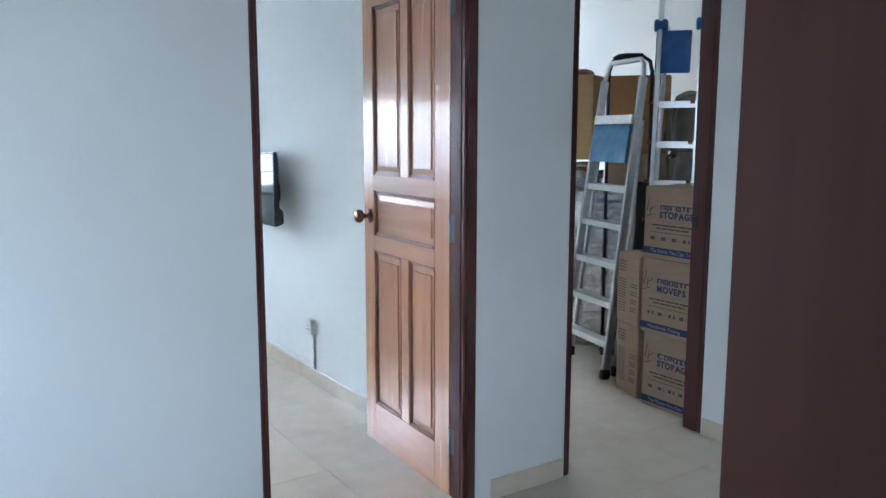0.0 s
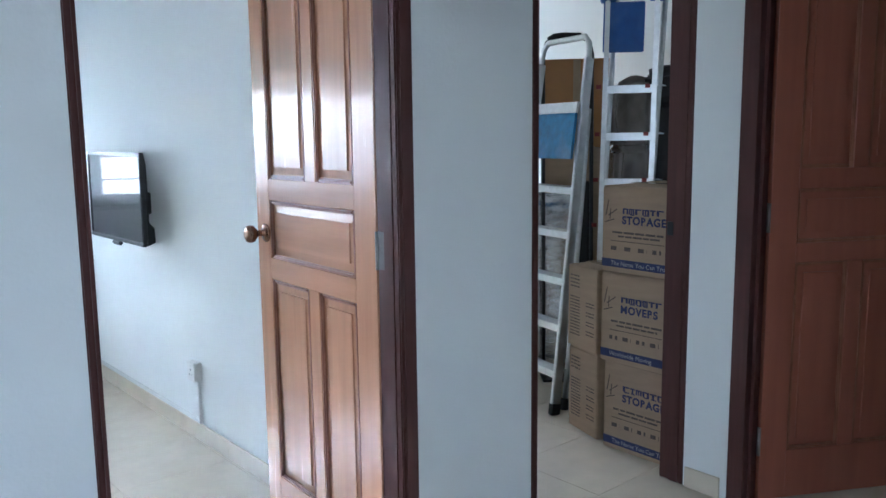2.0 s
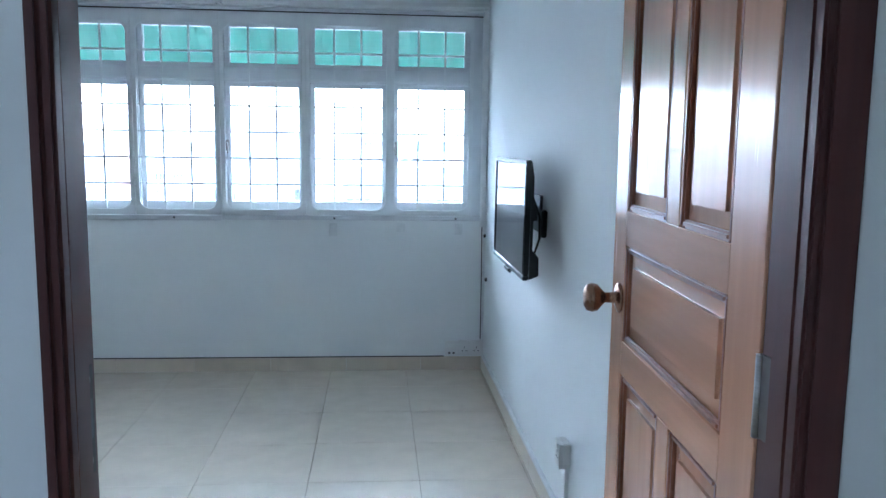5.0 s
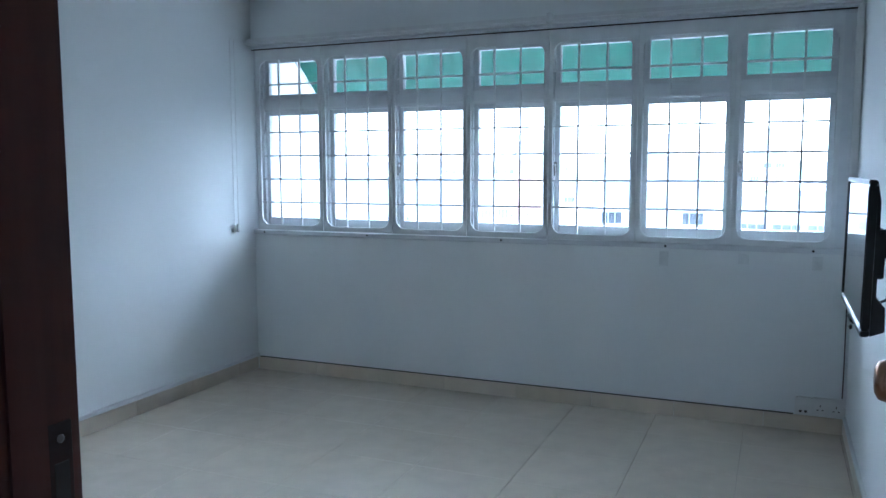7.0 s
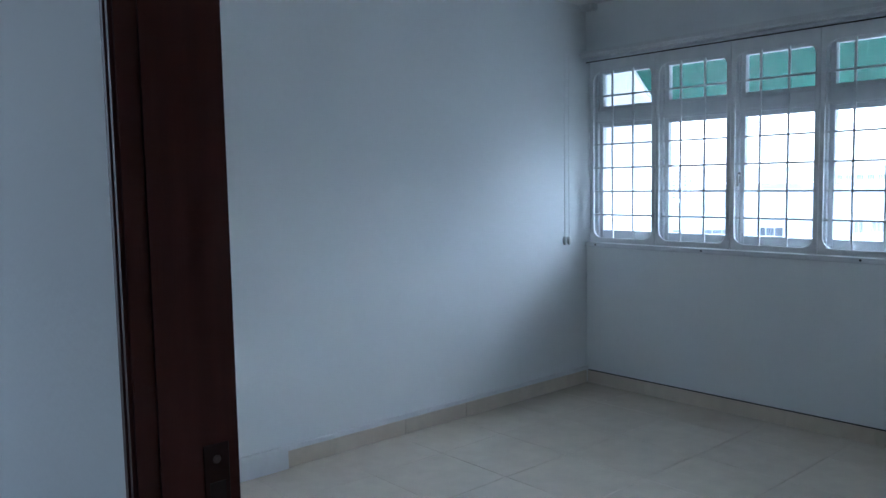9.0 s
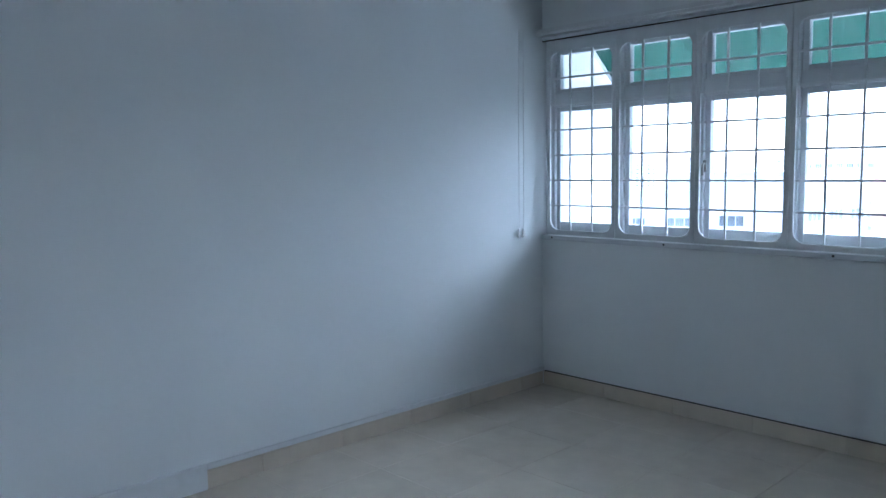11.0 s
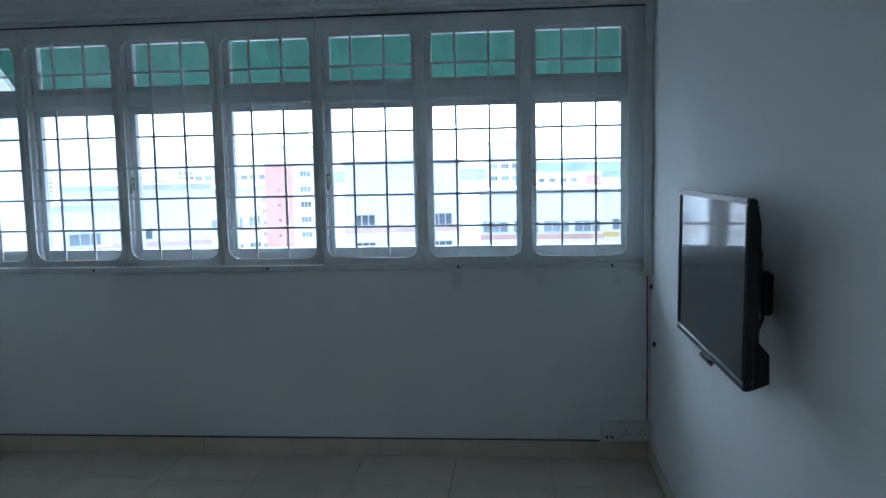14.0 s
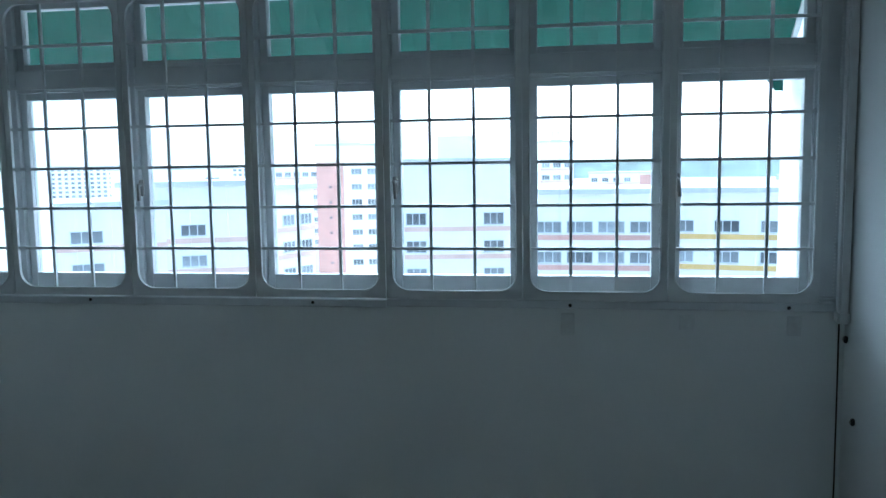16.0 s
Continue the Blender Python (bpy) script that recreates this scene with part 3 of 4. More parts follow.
# cable from the conduit to the socket
bm = bmesh.new()
tube(bm, ((2.050, 5.994, 0.85), (2.052, 5.996, 0.6), (2.053, 5.996, 0.3), (2.052, 5.995, 0.18)), 0.0028, 8)
solid("cable", bm, M_BLACK, "thin black cable down the corner of the wall", "cable")


def clip(y, z):
    c = thing("cable_clip", pose(XR, y, z), "small black plastic cable clip on the wall", "cable clip", group="cable clips")
    part("saddle", boxes((-0.012, 0, -0.007, 0.007, -0.011, 0.011), bevel=0.003), M_BLACK, c)
    bm = bmesh.new()
    lathe(bm, ((0.003, 0), (0.003, 0.003), (0.001, 0.004)), pose(-0.012, 0, 0, 0, -90, 0), 8)
    part("nail", bm, M_STEEL, c)


clip(5.972, 0.793)
clip(5.885, 0.553)
solid("ceiling_bracket", boxes((-1.326, -1.236, 5.94, 6.0, 2.322, 2.36), bevel=0.003), M_PATCH, "small grey bracket in the ceiling corner", "bracket")
# screws under the window frame
for x in (-1.249, -0.518, 0.323, 1.208, 1.896):
    bm = bmesh.new()
    lathe(bm, ((0.006, 0), (0.006, 0.002), (0.003, 0.0035)), pose(x, 5.986, 0.888, 90), 10)
    solid("screw", bm, M_BLACK, "dark screw head under the window frame", "screw", group="frame screws")
# patches of filler under the window
for x, z, w, h in ((1.20, 0.822, 0.045, 0.075), (1.585, 0.835, 0.05, 0.05), (1.917, 0.828, 0.045, 0.065)):
    solid("filler_patch", boxes((x - w / 2, x + w / 2, YW - 0.004, YW, z - h / 2, z + h / 2), bevel=0.0015, seg=1), M_PATCH, "rough grey filler patch on the wall", "wall patch", group="filler patches")
# window handles
for x, z in ((WX0 + 4 * PITCH - 0.005, 1.43), (WX0 + 4 * PITCH + 0.03, 1.29), (WX0 + 2 * PITCH + 0.03, 1.29), (WX0 + 6 * PITCH + 0.03, 1.29)):
    h = part("handle_plate", boxes((x - 0.009, x + 0.009, 6.026, 6.034, z - 0.03, z + 0.03), bevel=0.002), M_STEEL, win, "worn grey metal handle plate")
    bm = bmesh.new()
    tube(bm, ((x, 6.026, z + 0.012), (x, 6.008, z + 0.012), (x + 0.004, 6.0, z), (x + 0.006, 5.998, z - 0.045)), 0.006, 8)
    part("handle_lever", bm, M_STEEL, h, "worn grey metal lever")


# trunking
def trunking(name, dims, label):
    bm = boxes(*dims, bevel=0.003, seg=2)
    return solid(name, bm, M_PVC, label, "trunking")


trunking("trunking", ((XR - 0.014, XR, 3.885, YW - 0.014, 0.081, 0.100),), "white plastic cable trunking on the skirting")
trunking("trunking", ((XL, XL + 0.016, 3.80, YW - 0.004, 0.081, 0.104),), "white plastic cable trunking on the skirting")
trunking("trunking", ((XL, XL + 0.022, YD2 + 0.012, 3.799, 0.0, 0.106),), "white boxed trunking over the skirting")
trunking("trunking", ((XR - 0.013, XR, 3.885, 3.905, 0.1005, 0.2755),), "upright white plastic trunking to the socket")
solid("edge_strip", boxes((XL + 0.018, 1.84, YW - 0.009, YW, 0.0785, 0.0835), bevel=0.001, seg=1), M_BLACK, "thin black strip along the skirting top", "edge strip")


def socket(m, gangs, blank, label):
    """A wall socket: a plate with pin holes and rockers. Local x along the wall, y out of it."""
    s = thing("wall_socket", m, label, "socket")
    w = 0.073 * gangs
    part("back_box", boxes((-w / 2, w / 2, 0, 0.028, -0.042, 0.042), bevel=0.004), M_SOCKET, s)
    part("plate", boxes((-w / 2 - 0.001, w / 2 + 0.001, 0.0285, 0.036, -0.0425, 0.0425), bevel=0.003), M_SOCKET, s)
    for g in range(gangs):
        cx = (g - (gangs - 1) / 2) * 0.07
        if blank:
            for dx in (-0.012, 0.012):
                part("port", boxes((cx + dx - 0.006, cx + dx + 0.006, 0.036, 0.0375, -0.028, -0.018)), M_BLACK, s, "dark square port")
            continue
        for dx, z, a, b in ((0, 0.008, 0.002, 0.0045), (-0.011, -0.012, 0.0042, 0.002), (0.011, -0.012, 0.0042, 0.002)):
            part("pin_hole", boxes((cx + dx - a, cx + dx + a, 0.0355, 0.0368, z - b, z + b)), M_BLACK, s, "dark pin hole")
        part("rocker", boxes((cx - 0.005, cx + 0.005, 0.036, 0.040, 0.018, 0.033), bevel=0.0015), M_SOCKET, s)
    return s


socket(pose(1.992, YW, 0.132, 0, 0, 180), 2, False, "white double wall socket above the skirting")
socket(pose(1.882, YW, 0.130, 0, 0, 180), 1, True, "grey white data outlet beside the double socket")
socket(pose(XR, 3.905, 0.318, 0, 0, 90), 1, False, "white single wall socket on upright trunking")

# ---------------------------------------------------------------- television on its wall mount
tv = thing("television", pose(1.947, 4.448, 1.054, 0, 0.6, 0), "black flat television tilted on a wall mount", "television")
W2, H2 = 0.340, 0.204       # half sizes, width along y
part("bezel", boxes((-0.004, 0.018, -W2, W2, -H2, -H2 + 0.018), (-0.004, 0.018, -W2, W2, H2 - 0.013, H2), (-0.004, 0.018, -W2, -W2 + 0.013, -H2 + 0.018, H2 - 0.013),
                    (-0.004, 0.018, W2 - 0.013, W2, -H2 + 0.018, H2 - 0.013), bevel=0.003), M_BLACK, tv, "glossy black bezel")
part("screen", boxes((0.0, 0.014, -W2 + 0.013, W2 - 0.013, -H2 + 0.018, H2 - 0.013)), M_SCREEN, tv, "dark reflective screen")
bm = bmesh.new()
prof = ((0.018, H2 - 0.004), (0.019, H2 - 0.010), (0.027, H2 - 0.055), (0.029, 0.0), (0.029, -0.10), (0.051, -0.125), (0.053, -H2 + 0.016), (0.02, -H2 + 0.002))
ends = []
for y in (-W2 + 0.004, W2 - 0.004):
    ends.append([bm.verts.new((x, y, z)) for x, z in prof])
for i in range(len(prof)):
    j = (i + 1) % len(prof)
    bm.faces.new([ends[0][i], ends[0][j], ends[1][j], ends[1][i]])
bm.faces.new(ends[0][::-1])
bm.faces.new(ends[1])
part("back_cover", bm, M_BLACK, tv, "stepped black back cover")
part("sensor", boxes((-0.004, 0.014, -0.045, 0.055, -H2 - 0.020, -H2 + 0.001), bevel=0.006), M_BLACK, tv, "small sensor bar under the screen")
mount = part("wall_mount", boxes((0.0285, 0.070, -0.10, 0.12, -0.08, 0.06), (0.045, 0.112, 0.0, 0.06, -0.03, 0.03), (0.110, 0.1215, -0.04, 0.10, -0.07, 0.07), bevel=0.003), M_BLACK, tv, "black steel wall bracket")
bm = bmesh.new()
tube(bm, ((0.028, -0.15, 0.05), (0.060, -0.165, 0.065), (0.085, -0.165, 0.0), (0.088, -0.16, -0.08), (0.075, -0.15, -0.13), (0.045, -0.13, -0.15)), 0.0045, 8)
part("cable", bm, M_BLACK, tv, "black looped cable")
part("power_box", boxes((0.100, 0.1215, -0.13, -0.08, -0.08, 0.02), bevel=0.004), M_BLACK, tv, "small black power box")


# ---------------------------------------------------------------- storeroom: moving boxes
def bars_of_text(bm, u0, u1, z, h, words, v):
    """Rows of small bars for writing that cannot be read."""
    rnd = random.Random(int(abs(u0 * 1e4) + abs(z * 1e4)))
    u = u0
    while u < u1:
        e = min(u1, u + rnd.uniform(*words))
        box(bm, u, e, v - 0.0006, v, z - h / 2, z + h / 2)
        u = e + h * 0.8


def moving_box(m, w, d, h, style, label):
    """A carton; local x along the printed face, y into the box, z up."""
    b = thing("moving_box", m, label, "box", group="moving boxes")
    bm = boxes((0, w, 0, d, 0, h - 0.004), bevel=0.004, seg=2)
    for v in bm.verts:
        v.co += Vector((noise.noise(v.co * 9 + Vector((h, w, 1))), noise.noise(v.co * 9 + Vector((3, w, 8))), 0)) * 0.004
    part("carton", bm, M_CARD, b)
    part("flap", boxes((0.004, w - 0.004, 0.004, d / 2 - 0.003, h - 0.0035, h), bevel=0.001, seg=1), M_CARD, b)
    part("flap", boxes((0.004, w - 0.004, d / 2 + 0.003, d - 0.004, h - 0.0035, h + 0.002), bevel=0.001, seg=1), M_CARD, b)
    part("tape", boxes((-0.001, w + 0.001, d / 2 - 0.024, d / 2 + 0.024, h + 0.0022, h + 0.003)), M_TAPE, b, "shiny brown packing tape")
    v = -0.0045
    if style == "list":
        bm = bmesh.new()
        for i in range(4):
            bars_of_text(bm, w * 0.12, w * 0.12 + 0.07, h * 0.88 - i * 0.016, 0.006, (0.01, 0.03), v)
        for i in range(13):
            bars_of_text(bm, w * 0.12, w * 0.45, h * 0.62 - i * 0.014, 0.005, (0.008, 0.03), v)
            if i % 3:
                bars_of_text(bm, w * 0.66, w * 0.93, h * 0.62 - i * 0.014, 0.005, (0.008, 0.03), v)
        tagged(part("print", bm, M_INK_D, b, "faded printed inventory list"), kind="stuff")
        return b
    # blue strip with a readable line
    strip = part("strip", boxes((0.004, w - 0.004, v - 0.0004, v, 0.022, 0.055)), M_INK, b, "printed blue strip")
    cu = bpy.data.curves.new("slogan", 'FONT')
    cu.body = "The Name You Can Trust" if style == "a" else "Worldwide Moving"
    cu.size = 0.026
    cu.extrude = 0.0002
    tx = new("slogan", cu)
    cu.materials.append(M_WHITE_INK)
    tx.parent = strip
    tx.matrix_local = pose(0.05, v - 0.0012, 0.030, 90)
    # a line of heavy block shapes, and a word under it
    bm = bmesh.new()
    rnd = random.Random(int(h * 1000) + len(style) + ord(style[0]))
    zc, tall, u = h * 0.72, 0.011, w * 0.30
    for i in range(6):
        wide = rnd.uniform(0.024, 0.032)
        box(bm, u, u + wide, v - 0.0006, v, zc + tall - 0.005, zc + tall)
        for c0, c1 in rnd.choice((((0, 0.3), (0.7, 1)), ((0, 0.35),), ((0, 0.25), (0.4, 0.6), (0.75, 1)), ((0.35, 0.65),))):
            box(bm, u + c0 * wide, u + c1 * wide, v - 0.0006, v, zc - tall, zc + tall - 0.005)
        if rnd.random() < 0.6:
            box(bm, u + 0.2 * wide, u + wide, v - 0.0006, v, zc - tall - 0.004, zc - tall)
        u += wide + 0.004
    lettering = tagged(part("lettering", bm, M_INK, b, "heavy dark blue block lettering"), kind="stuff")
    cu = bpy.data.curves.new("word", 'FONT')
    cu.body = "STORAGE" if style == "a" else "MOVERS"
    cu.size, cu.offset, cu.extrude = 0.043, 0.0016, 0.0003
    cu.space_character = 1.12
    tx = new("word", cu)
    cu.materials.append(M_INK)
    tx.parent = lettering
    tx.matrix_local = pose(w * 0.295, v - 0.0010, h * 0.575, 90)
    bm = bmesh.new()
    bars_of_text(bm, w * 0.16, w * 0.86, h * 0.47, 0.008, (0.02, 0.05), v)
    bars_of_text(bm, w * 0.24, w * 0.80, h * 0.425, 0.007, (0.02, 0.06), v)
    bars_of_text(bm, w * 0.14, w * 0.86, h * 0.37, 0.003, (0.03, 0.09), v)
    for i in range(4):
        u = w * (0.14 + 0.19 * i)
        bars_of_text(bm, u, u + 0.04, h * 0.285, 0.016, (0.014, 0.03), v)
    # bird emblem as a plain crossed shape
    for p0, p1 in (((0.06, 0.66), (0.10, 0.84)), ((0.10, 0.66), (0.22, 0.74)), ((0.05, 0.58), (0.18, 0.62)), ((0.12, 0.62), (0.13, 0.74))):
        bar(bm, (w * p0[0], v - 0.0003, h * p0[1]), (w * p1[0], v - 0.0003, h * p1[1]), 0.0006, 0.004, (0, 1, 0))
    tagged(part("print", bm, M_INK_D, b, "small faded print"), kind="stuff")
    return b


# the printed faces look to the corridor side; -90 turns local x along -y
moving_box(pose(3.312, 2.679, 0.0, 0, 0, -91), 0.34, 0.42, 0.380, "a", "brown cardboard moving box with blue print, at the bottom")
moving_box(pose(3.288, 2.682, 0.382, 0, 0, -90), 0.345, 0.42, 0.372, "b", "brown cardboard moving box with blue print, stacked second")
moving_box(pose(3.299, 2.690, 0.756, 0, 0, -91), 0.35, 0.42, 0.350, "a", "brown cardboard moving box with blue print, on top")
moving_box(pose(3.404, 2.945, 0.0, 0, 0, -108), 0.225, 0.23, 0.376, "list", "brown cardboard box with a printed list on its side")
moving_box(pose(3.400, 2.952, 0.378, 0, 0, -107), 0.225, 0.23, 0.366, "list", "brown cardboard box with a printed list on its side")


# ---------------------------------------------------------------- step ladders
def ladder(name, right, lean, across, top, steps, width0, width1, platform, label, blue, tread_depth, rear, cap):
    """A folding step ladder. right: foot of one rail; lean: rise direction per metre; across: unit way to the other rail."""
    L = thing(name, pose(0, 0, 0), label, "ladder")
    right, lean, across = Vector(right), Vector(lean), Vector(across).normalized()

    def spot(z, side):
        w = width0 + (width1 - width0) * z / top
        c = right + lean * z + Vector((0, 0, z))
        return c + across * (w if side else 0.0)

    deep = Vector((lean.x, lean.y, 0)).normalized() if lean.length > 0.01 else across.cross(Vector((0, 0, 1)))
    for s in (0, 1):
        bm = bmesh.new()
        bar(bm, spot(0.03, s), spot(top, s), 0.022, 0.048, across)
        bmesh.ops.bevel(bm, geom=bm.edges[:], offset=0.004, segments=2, affect='EDGES')
        rl = part("rail", bm, M_ALU, L)
        bm = bmesh.new()
        bar(bm, spot(0.0, s), spot(0.06, s), 0.030, 0.056, across)
        bmesh.ops.bevel(bm, geom=bm.edges[:], offset=0.006, segments=2, affect='EDGES')
        part("foot", bm, M_RUBBER, rl, "black rubber foot")
        # rear leg
        r0, r1 = spot(0, s) + Vector(rear), spot(top * 0.86, s) + deep * 0.035
        r0.z = 0.0
        bm = bmesh.new()
        tube(bm, (r0 + Vector((0, 0, 0.02)), r1), 0.013, 8)
        part("rear_leg", bm, M_ALU, L)
        bm = bmesh.new()
        lathe(bm, ((0.02, 0), (0.02, 0.05), (0.015, 0.055)), Matrix.Translation(r0), 10)
        part("foot", bm, M_RUBBER, L, "black rubber foot")
    for z in steps:
        bm = bmesh.new()
        a, b = spot(z, 0), spot(z, 1)
        t = tread_depth / 2
        prof = [(-t, -0.03), (-t + 0.004, -0.03), (-t + 0.004, -0.003), (t, -0.003), (t, 0.003)]
        prof += [(t - (k + 1) * tread_depth / 9, 0.006 if k % 2 else 0.003) for k in range(8)] + [(-t, 0.003)]
        ends = [[bm.verts.new(p + deep * (u + 0.02) + Vector((0, 0, q))) for u, q in prof] for p in (a, b)]
        for k in range(len(prof)):
            n = (k + 1) % len(prof)
            bm.faces.new([ends[0][k], ends[0][n], ends[1][n], ends[1][k]])
        bm.faces.new(ends[0][::-1])
        bm.faces.new(ends[1])
        st = part("step", bm, M_ALU, L)
        for p in (a, b) if cap == "knuckle" else ():
            bm = bmesh.new()
            bar(bm, p - deep * 0.030 + Vector((0, 0, -0.009)), p - deep * 0.030 + Vector((0, 0, 0.009)), 0.022, 0.014, across)
            part("end_cap", bm, M_RED, st, "red plastic step end")
    z0, z1 = platform
    bm = bmesh.new()
    a, b = (spot(z0, 0) + spot(z0, 1)) / 2 - deep * 0.036, (spot(z1, 0) + spot(z1, 1)) / 2 - deep * 0.036
    wid = (spot(z0, 1) - spot(z0, 0)).length - 0.035
    bar(bm, a, b, wid, 0.014, across)
    bmesh.ops.bevel(bm, geom=bm.edges[:], offset=0.004, segments=2, affect='EDGES')
    pf = part("platform", bm, blue, L, "folded-up blue plastic platform")
    if cap == "arch":
        pts = [spot(top, 0), spot(top + 0.07, 0) + across * 0.01, spot(top + 0.10, 0) + across * 0.04, spot(top + 0.10, 1) - across * 0.04, spot(top + 0.07, 1) - across * 0.01, spot(top, 1)]
        bm = bmesh.new()
        tube(bm, pts, 0.014, 10)
        part("top_bar", bm, M_ALU, L)
        bm = bmesh.new()
        a, b = (spot(z1, 0) + spot(z1, 1)) / 2 - deep * 0.036, (spot(z1 + 0.05, 0) + spot(z1 + 0.05, 1)) / 2 - deep * 0.036
        bar(bm, a, b, wid, 0.012, across)
        part("hinge_bar", bm, M_ALU, L, "ribbed aluminium hinge plate")
    else:
        for s in (0, 1):
            bm = bmesh.new()
            lathe(bm, ((0.022, -0.035), (0.032, -0.03), (0.034, 0.03), (0.022, 0.037)), Matrix.Translation(spot(z1 + 0.03, s)) @ deep.to_track_quat('Z', 'Y').to_matrix().to_4x4(), 14)
            part("hinge_knuckle", bm, blue, L, "round blue plastic hinge")
    return L


ladder("step_ladder", (3.440, 3.065, 0), (0.137, 0.0, 0), (0.22, 0.975, 0), 1.665, (0.203, 0.421, 0.639, 0.857, 1.065), 0.477, 0.38, (1.20, 1.413),
       "aluminium step ladder with a worn blue platform", M_BLUE_L, 0.075, (0.10, 0.02, 0), "arch")
ladder("step_ladder", (3.80, 2.823, 0), (0.010, -0.010, 0), (-0.56, 0.83, 0), 2.24, (0.25, 0.465, 0.678, 0.89, 1.102, 1.313, 1.528), 0.225, 0.215, (1.68, 1.902),
       "tall aluminium step ladder with a blue platform", M_BLUE, 0.065, (0.20, 0.17, 0), "knuckle")


# ---------------------------------------------------------------- storeroom: the pile behind the ladders
def lumpy(m, dims, mat, name, label, category, lump=0.03, cuts=7, freq=5.0, seed=0.0, bevel=0.04):
    bm = boxes((-dims[0] / 2, dims[0] / 2, -dims[1] / 2, dims[1] / 2, 0, dims[2]), bevel=bevel, seg=3)
    bmesh.ops.subdivide_edges(bm, edges=bm.edges[:], cuts=cuts, use_grid_fill=True)
    for v in bm.verts:
        k = min(1.0, v.co.z / 0.05)
        q = v.co * freq + Vector((seed, seed * 2, seed * 3))
        v.co += Vector((noise.noise(q), noise.noise(q + Vector((9, 0, 0))), noise.noise(q + Vector((0, 9, 0))) * k)) * lump
    for f in bm.faces:
        f.smooth = True
    ob = solid(name, bm, mat, label, category)
    ob.matrix_world = m
    return ob


def carton(m, dims, mat, label, name="carton"):
    c = thing(name, m, label, "box")
    part("body", boxes((-dims[0] / 2, dims[0] / 2, -dims[1] / 2, dims[1] / 2, 0, dims[2] - 0.003), bevel=0.005), mat, c)
    part("flap", boxes((-dims[0] / 2 + 0.004, dims[0] / 2 - 0.004, -dims[1] / 2 + 0.004, -0.003, dims[2] - 0.0025, dims[2]), bevel=0.001, seg=1), mat, c)
    part("flap", boxes((-dims[0] / 2 + 0.004, dims[0] / 2 - 0.004, 0.003, dims[1] / 2 - 0.004, dims[2] - 0.0025, dims[2] + 0.001), bevel=0.001, seg=1), mat, c)
    part("tape", boxes((-0.02, 0.02, -dims[1] / 2 - 0.001, -dims[1] / 2, 0.0, dims[2])), M_TAPE, c, "shiny packing tape")
    return c


YAW = -45.0
lumpy(pose(3.972, 4.058, 0, 0, 0, -43), (0.573, 0.325, 1.162), M_FOIL, "foil_bundle", "silver foil wrapped bundle standing on the floor", "bundle", lump=0.04, cuts=9, freq=7.0)
lumpy(pose(4.095, 3.430, 0, 0, 0, -49), (0.067, 0.048, 1.065), M_DARK, "dark_board", "dark board standing in plastic film", "board", lump=0.004, cuts=4, bevel=0.008)
lumpy(pose(3.945, 3.592, 0, 0, 0, -47), (0.390, 0.040, 1.000), M_FOIL, "foil_parcel", "foil wrapped flat parcel standing in the pile", "parcel", lump=0.012, cuts=8, bevel=0.008, freq=14, seed=2.0)
carton(pose(4.0, 4.011, 1.195, 0, 0, -60), (0.401, 0.267, 0.542), M_CARD_T, "large tan cardboard carton on the foil bundle")
carton(pose(4.292, 3.654, 0, 0, 0, -49), (0.382, 0.267, 1.239), M_CARD, "tall brown cardboard carton behind the ladders", "tall_carton")
carton(pose(4.292, 3.654, 1.244, 0, 0, -49), (0.382, 0.267, 0.484), M_CARD_O, "orange brown cardboard carton on a tall carton")
lumpy(pose(4.019, 4.03, 1.742, 0, 0, -60), (0.286, 0.191, 0.039), M_PINK, "plastic_lid", "dusty pink plastic lid on a carton", "lid", lump=0.006, cuts=3, bevel=0.012)
lumpy(pose(4.339, 3.315, 0, 0, 0, YAW), (0.210, 0.286, 1.258), M_WRAP, "wrapped_furniture", "brown furniture wrapped in cloudy plastic film", "wrapped furniture", lump=0.025, cuts=8)
lumpy(pose(4.367, 3.353, 1.254, 0, 0, YAW), (0.229, 0.229, 0.329), M_WRAP, "wrapped_bag", "grey brown bundle in crinkled plastic film", "bundle", lump=0.05, cuts=8, seed=4.0)
lumpy(pose(4.546, 3.202, 0, 0, 0, YAW), (0.210, 0.248, 1.452), M_DARK, "dark_cabinet", "dark slim cabinet at the side of the pile", "cabinet", lump=0.005, cuts=3, bevel=0.012)
lumpy(pose(4.527, 3.24, 1.452, 0, 0, YAW + 10), (0.229, 0.172, 0.232), M_DARK, "black_bag", "slumped black fabric bag on the cabinet", "bag", lump=0.06, cuts=8, seed=7.0)
lumpy(pose(4.508, 3.005, 0, 0, 0, YAW), (0.057, 0.191, 1.859), M_WHITE_METAL, "grey_panel", "pale grey panel standing by the cabinet", "panel", lump=0.003, cuts=3, bevel=0.006)
# trolley with a padded handle behind the small ladder
tr = thing("hand_trolley", pose(3.925, 3.578, 0, 0, 0, -40), "folded hand trolley with a padded black handle", "trolley")
for s in (0, 0.26):
    bm = bmesh.new()
    tube(bm, ((s, -0.08, 0.0), (s, 0.0, 1.646)), 0.011, 8)
    part("upright", bm, M_BLACK, tr)
bm = bmesh.new()
tube(bm, ((0.0, 0.0, 1.646), (0.0, 0.0, 1.733), (0.02, 0.0, 1.796), (0.06, 0.0, 1.825), (0.20, 0.0, 1.830), (0.245, 0.0, 1.800), (0.26, 0.0, 1.733), (0.26, 0.0, 1.646)), 0.012, 10)
part("handle", bm, M_BLACK, tr)
bm = bmesh.new()
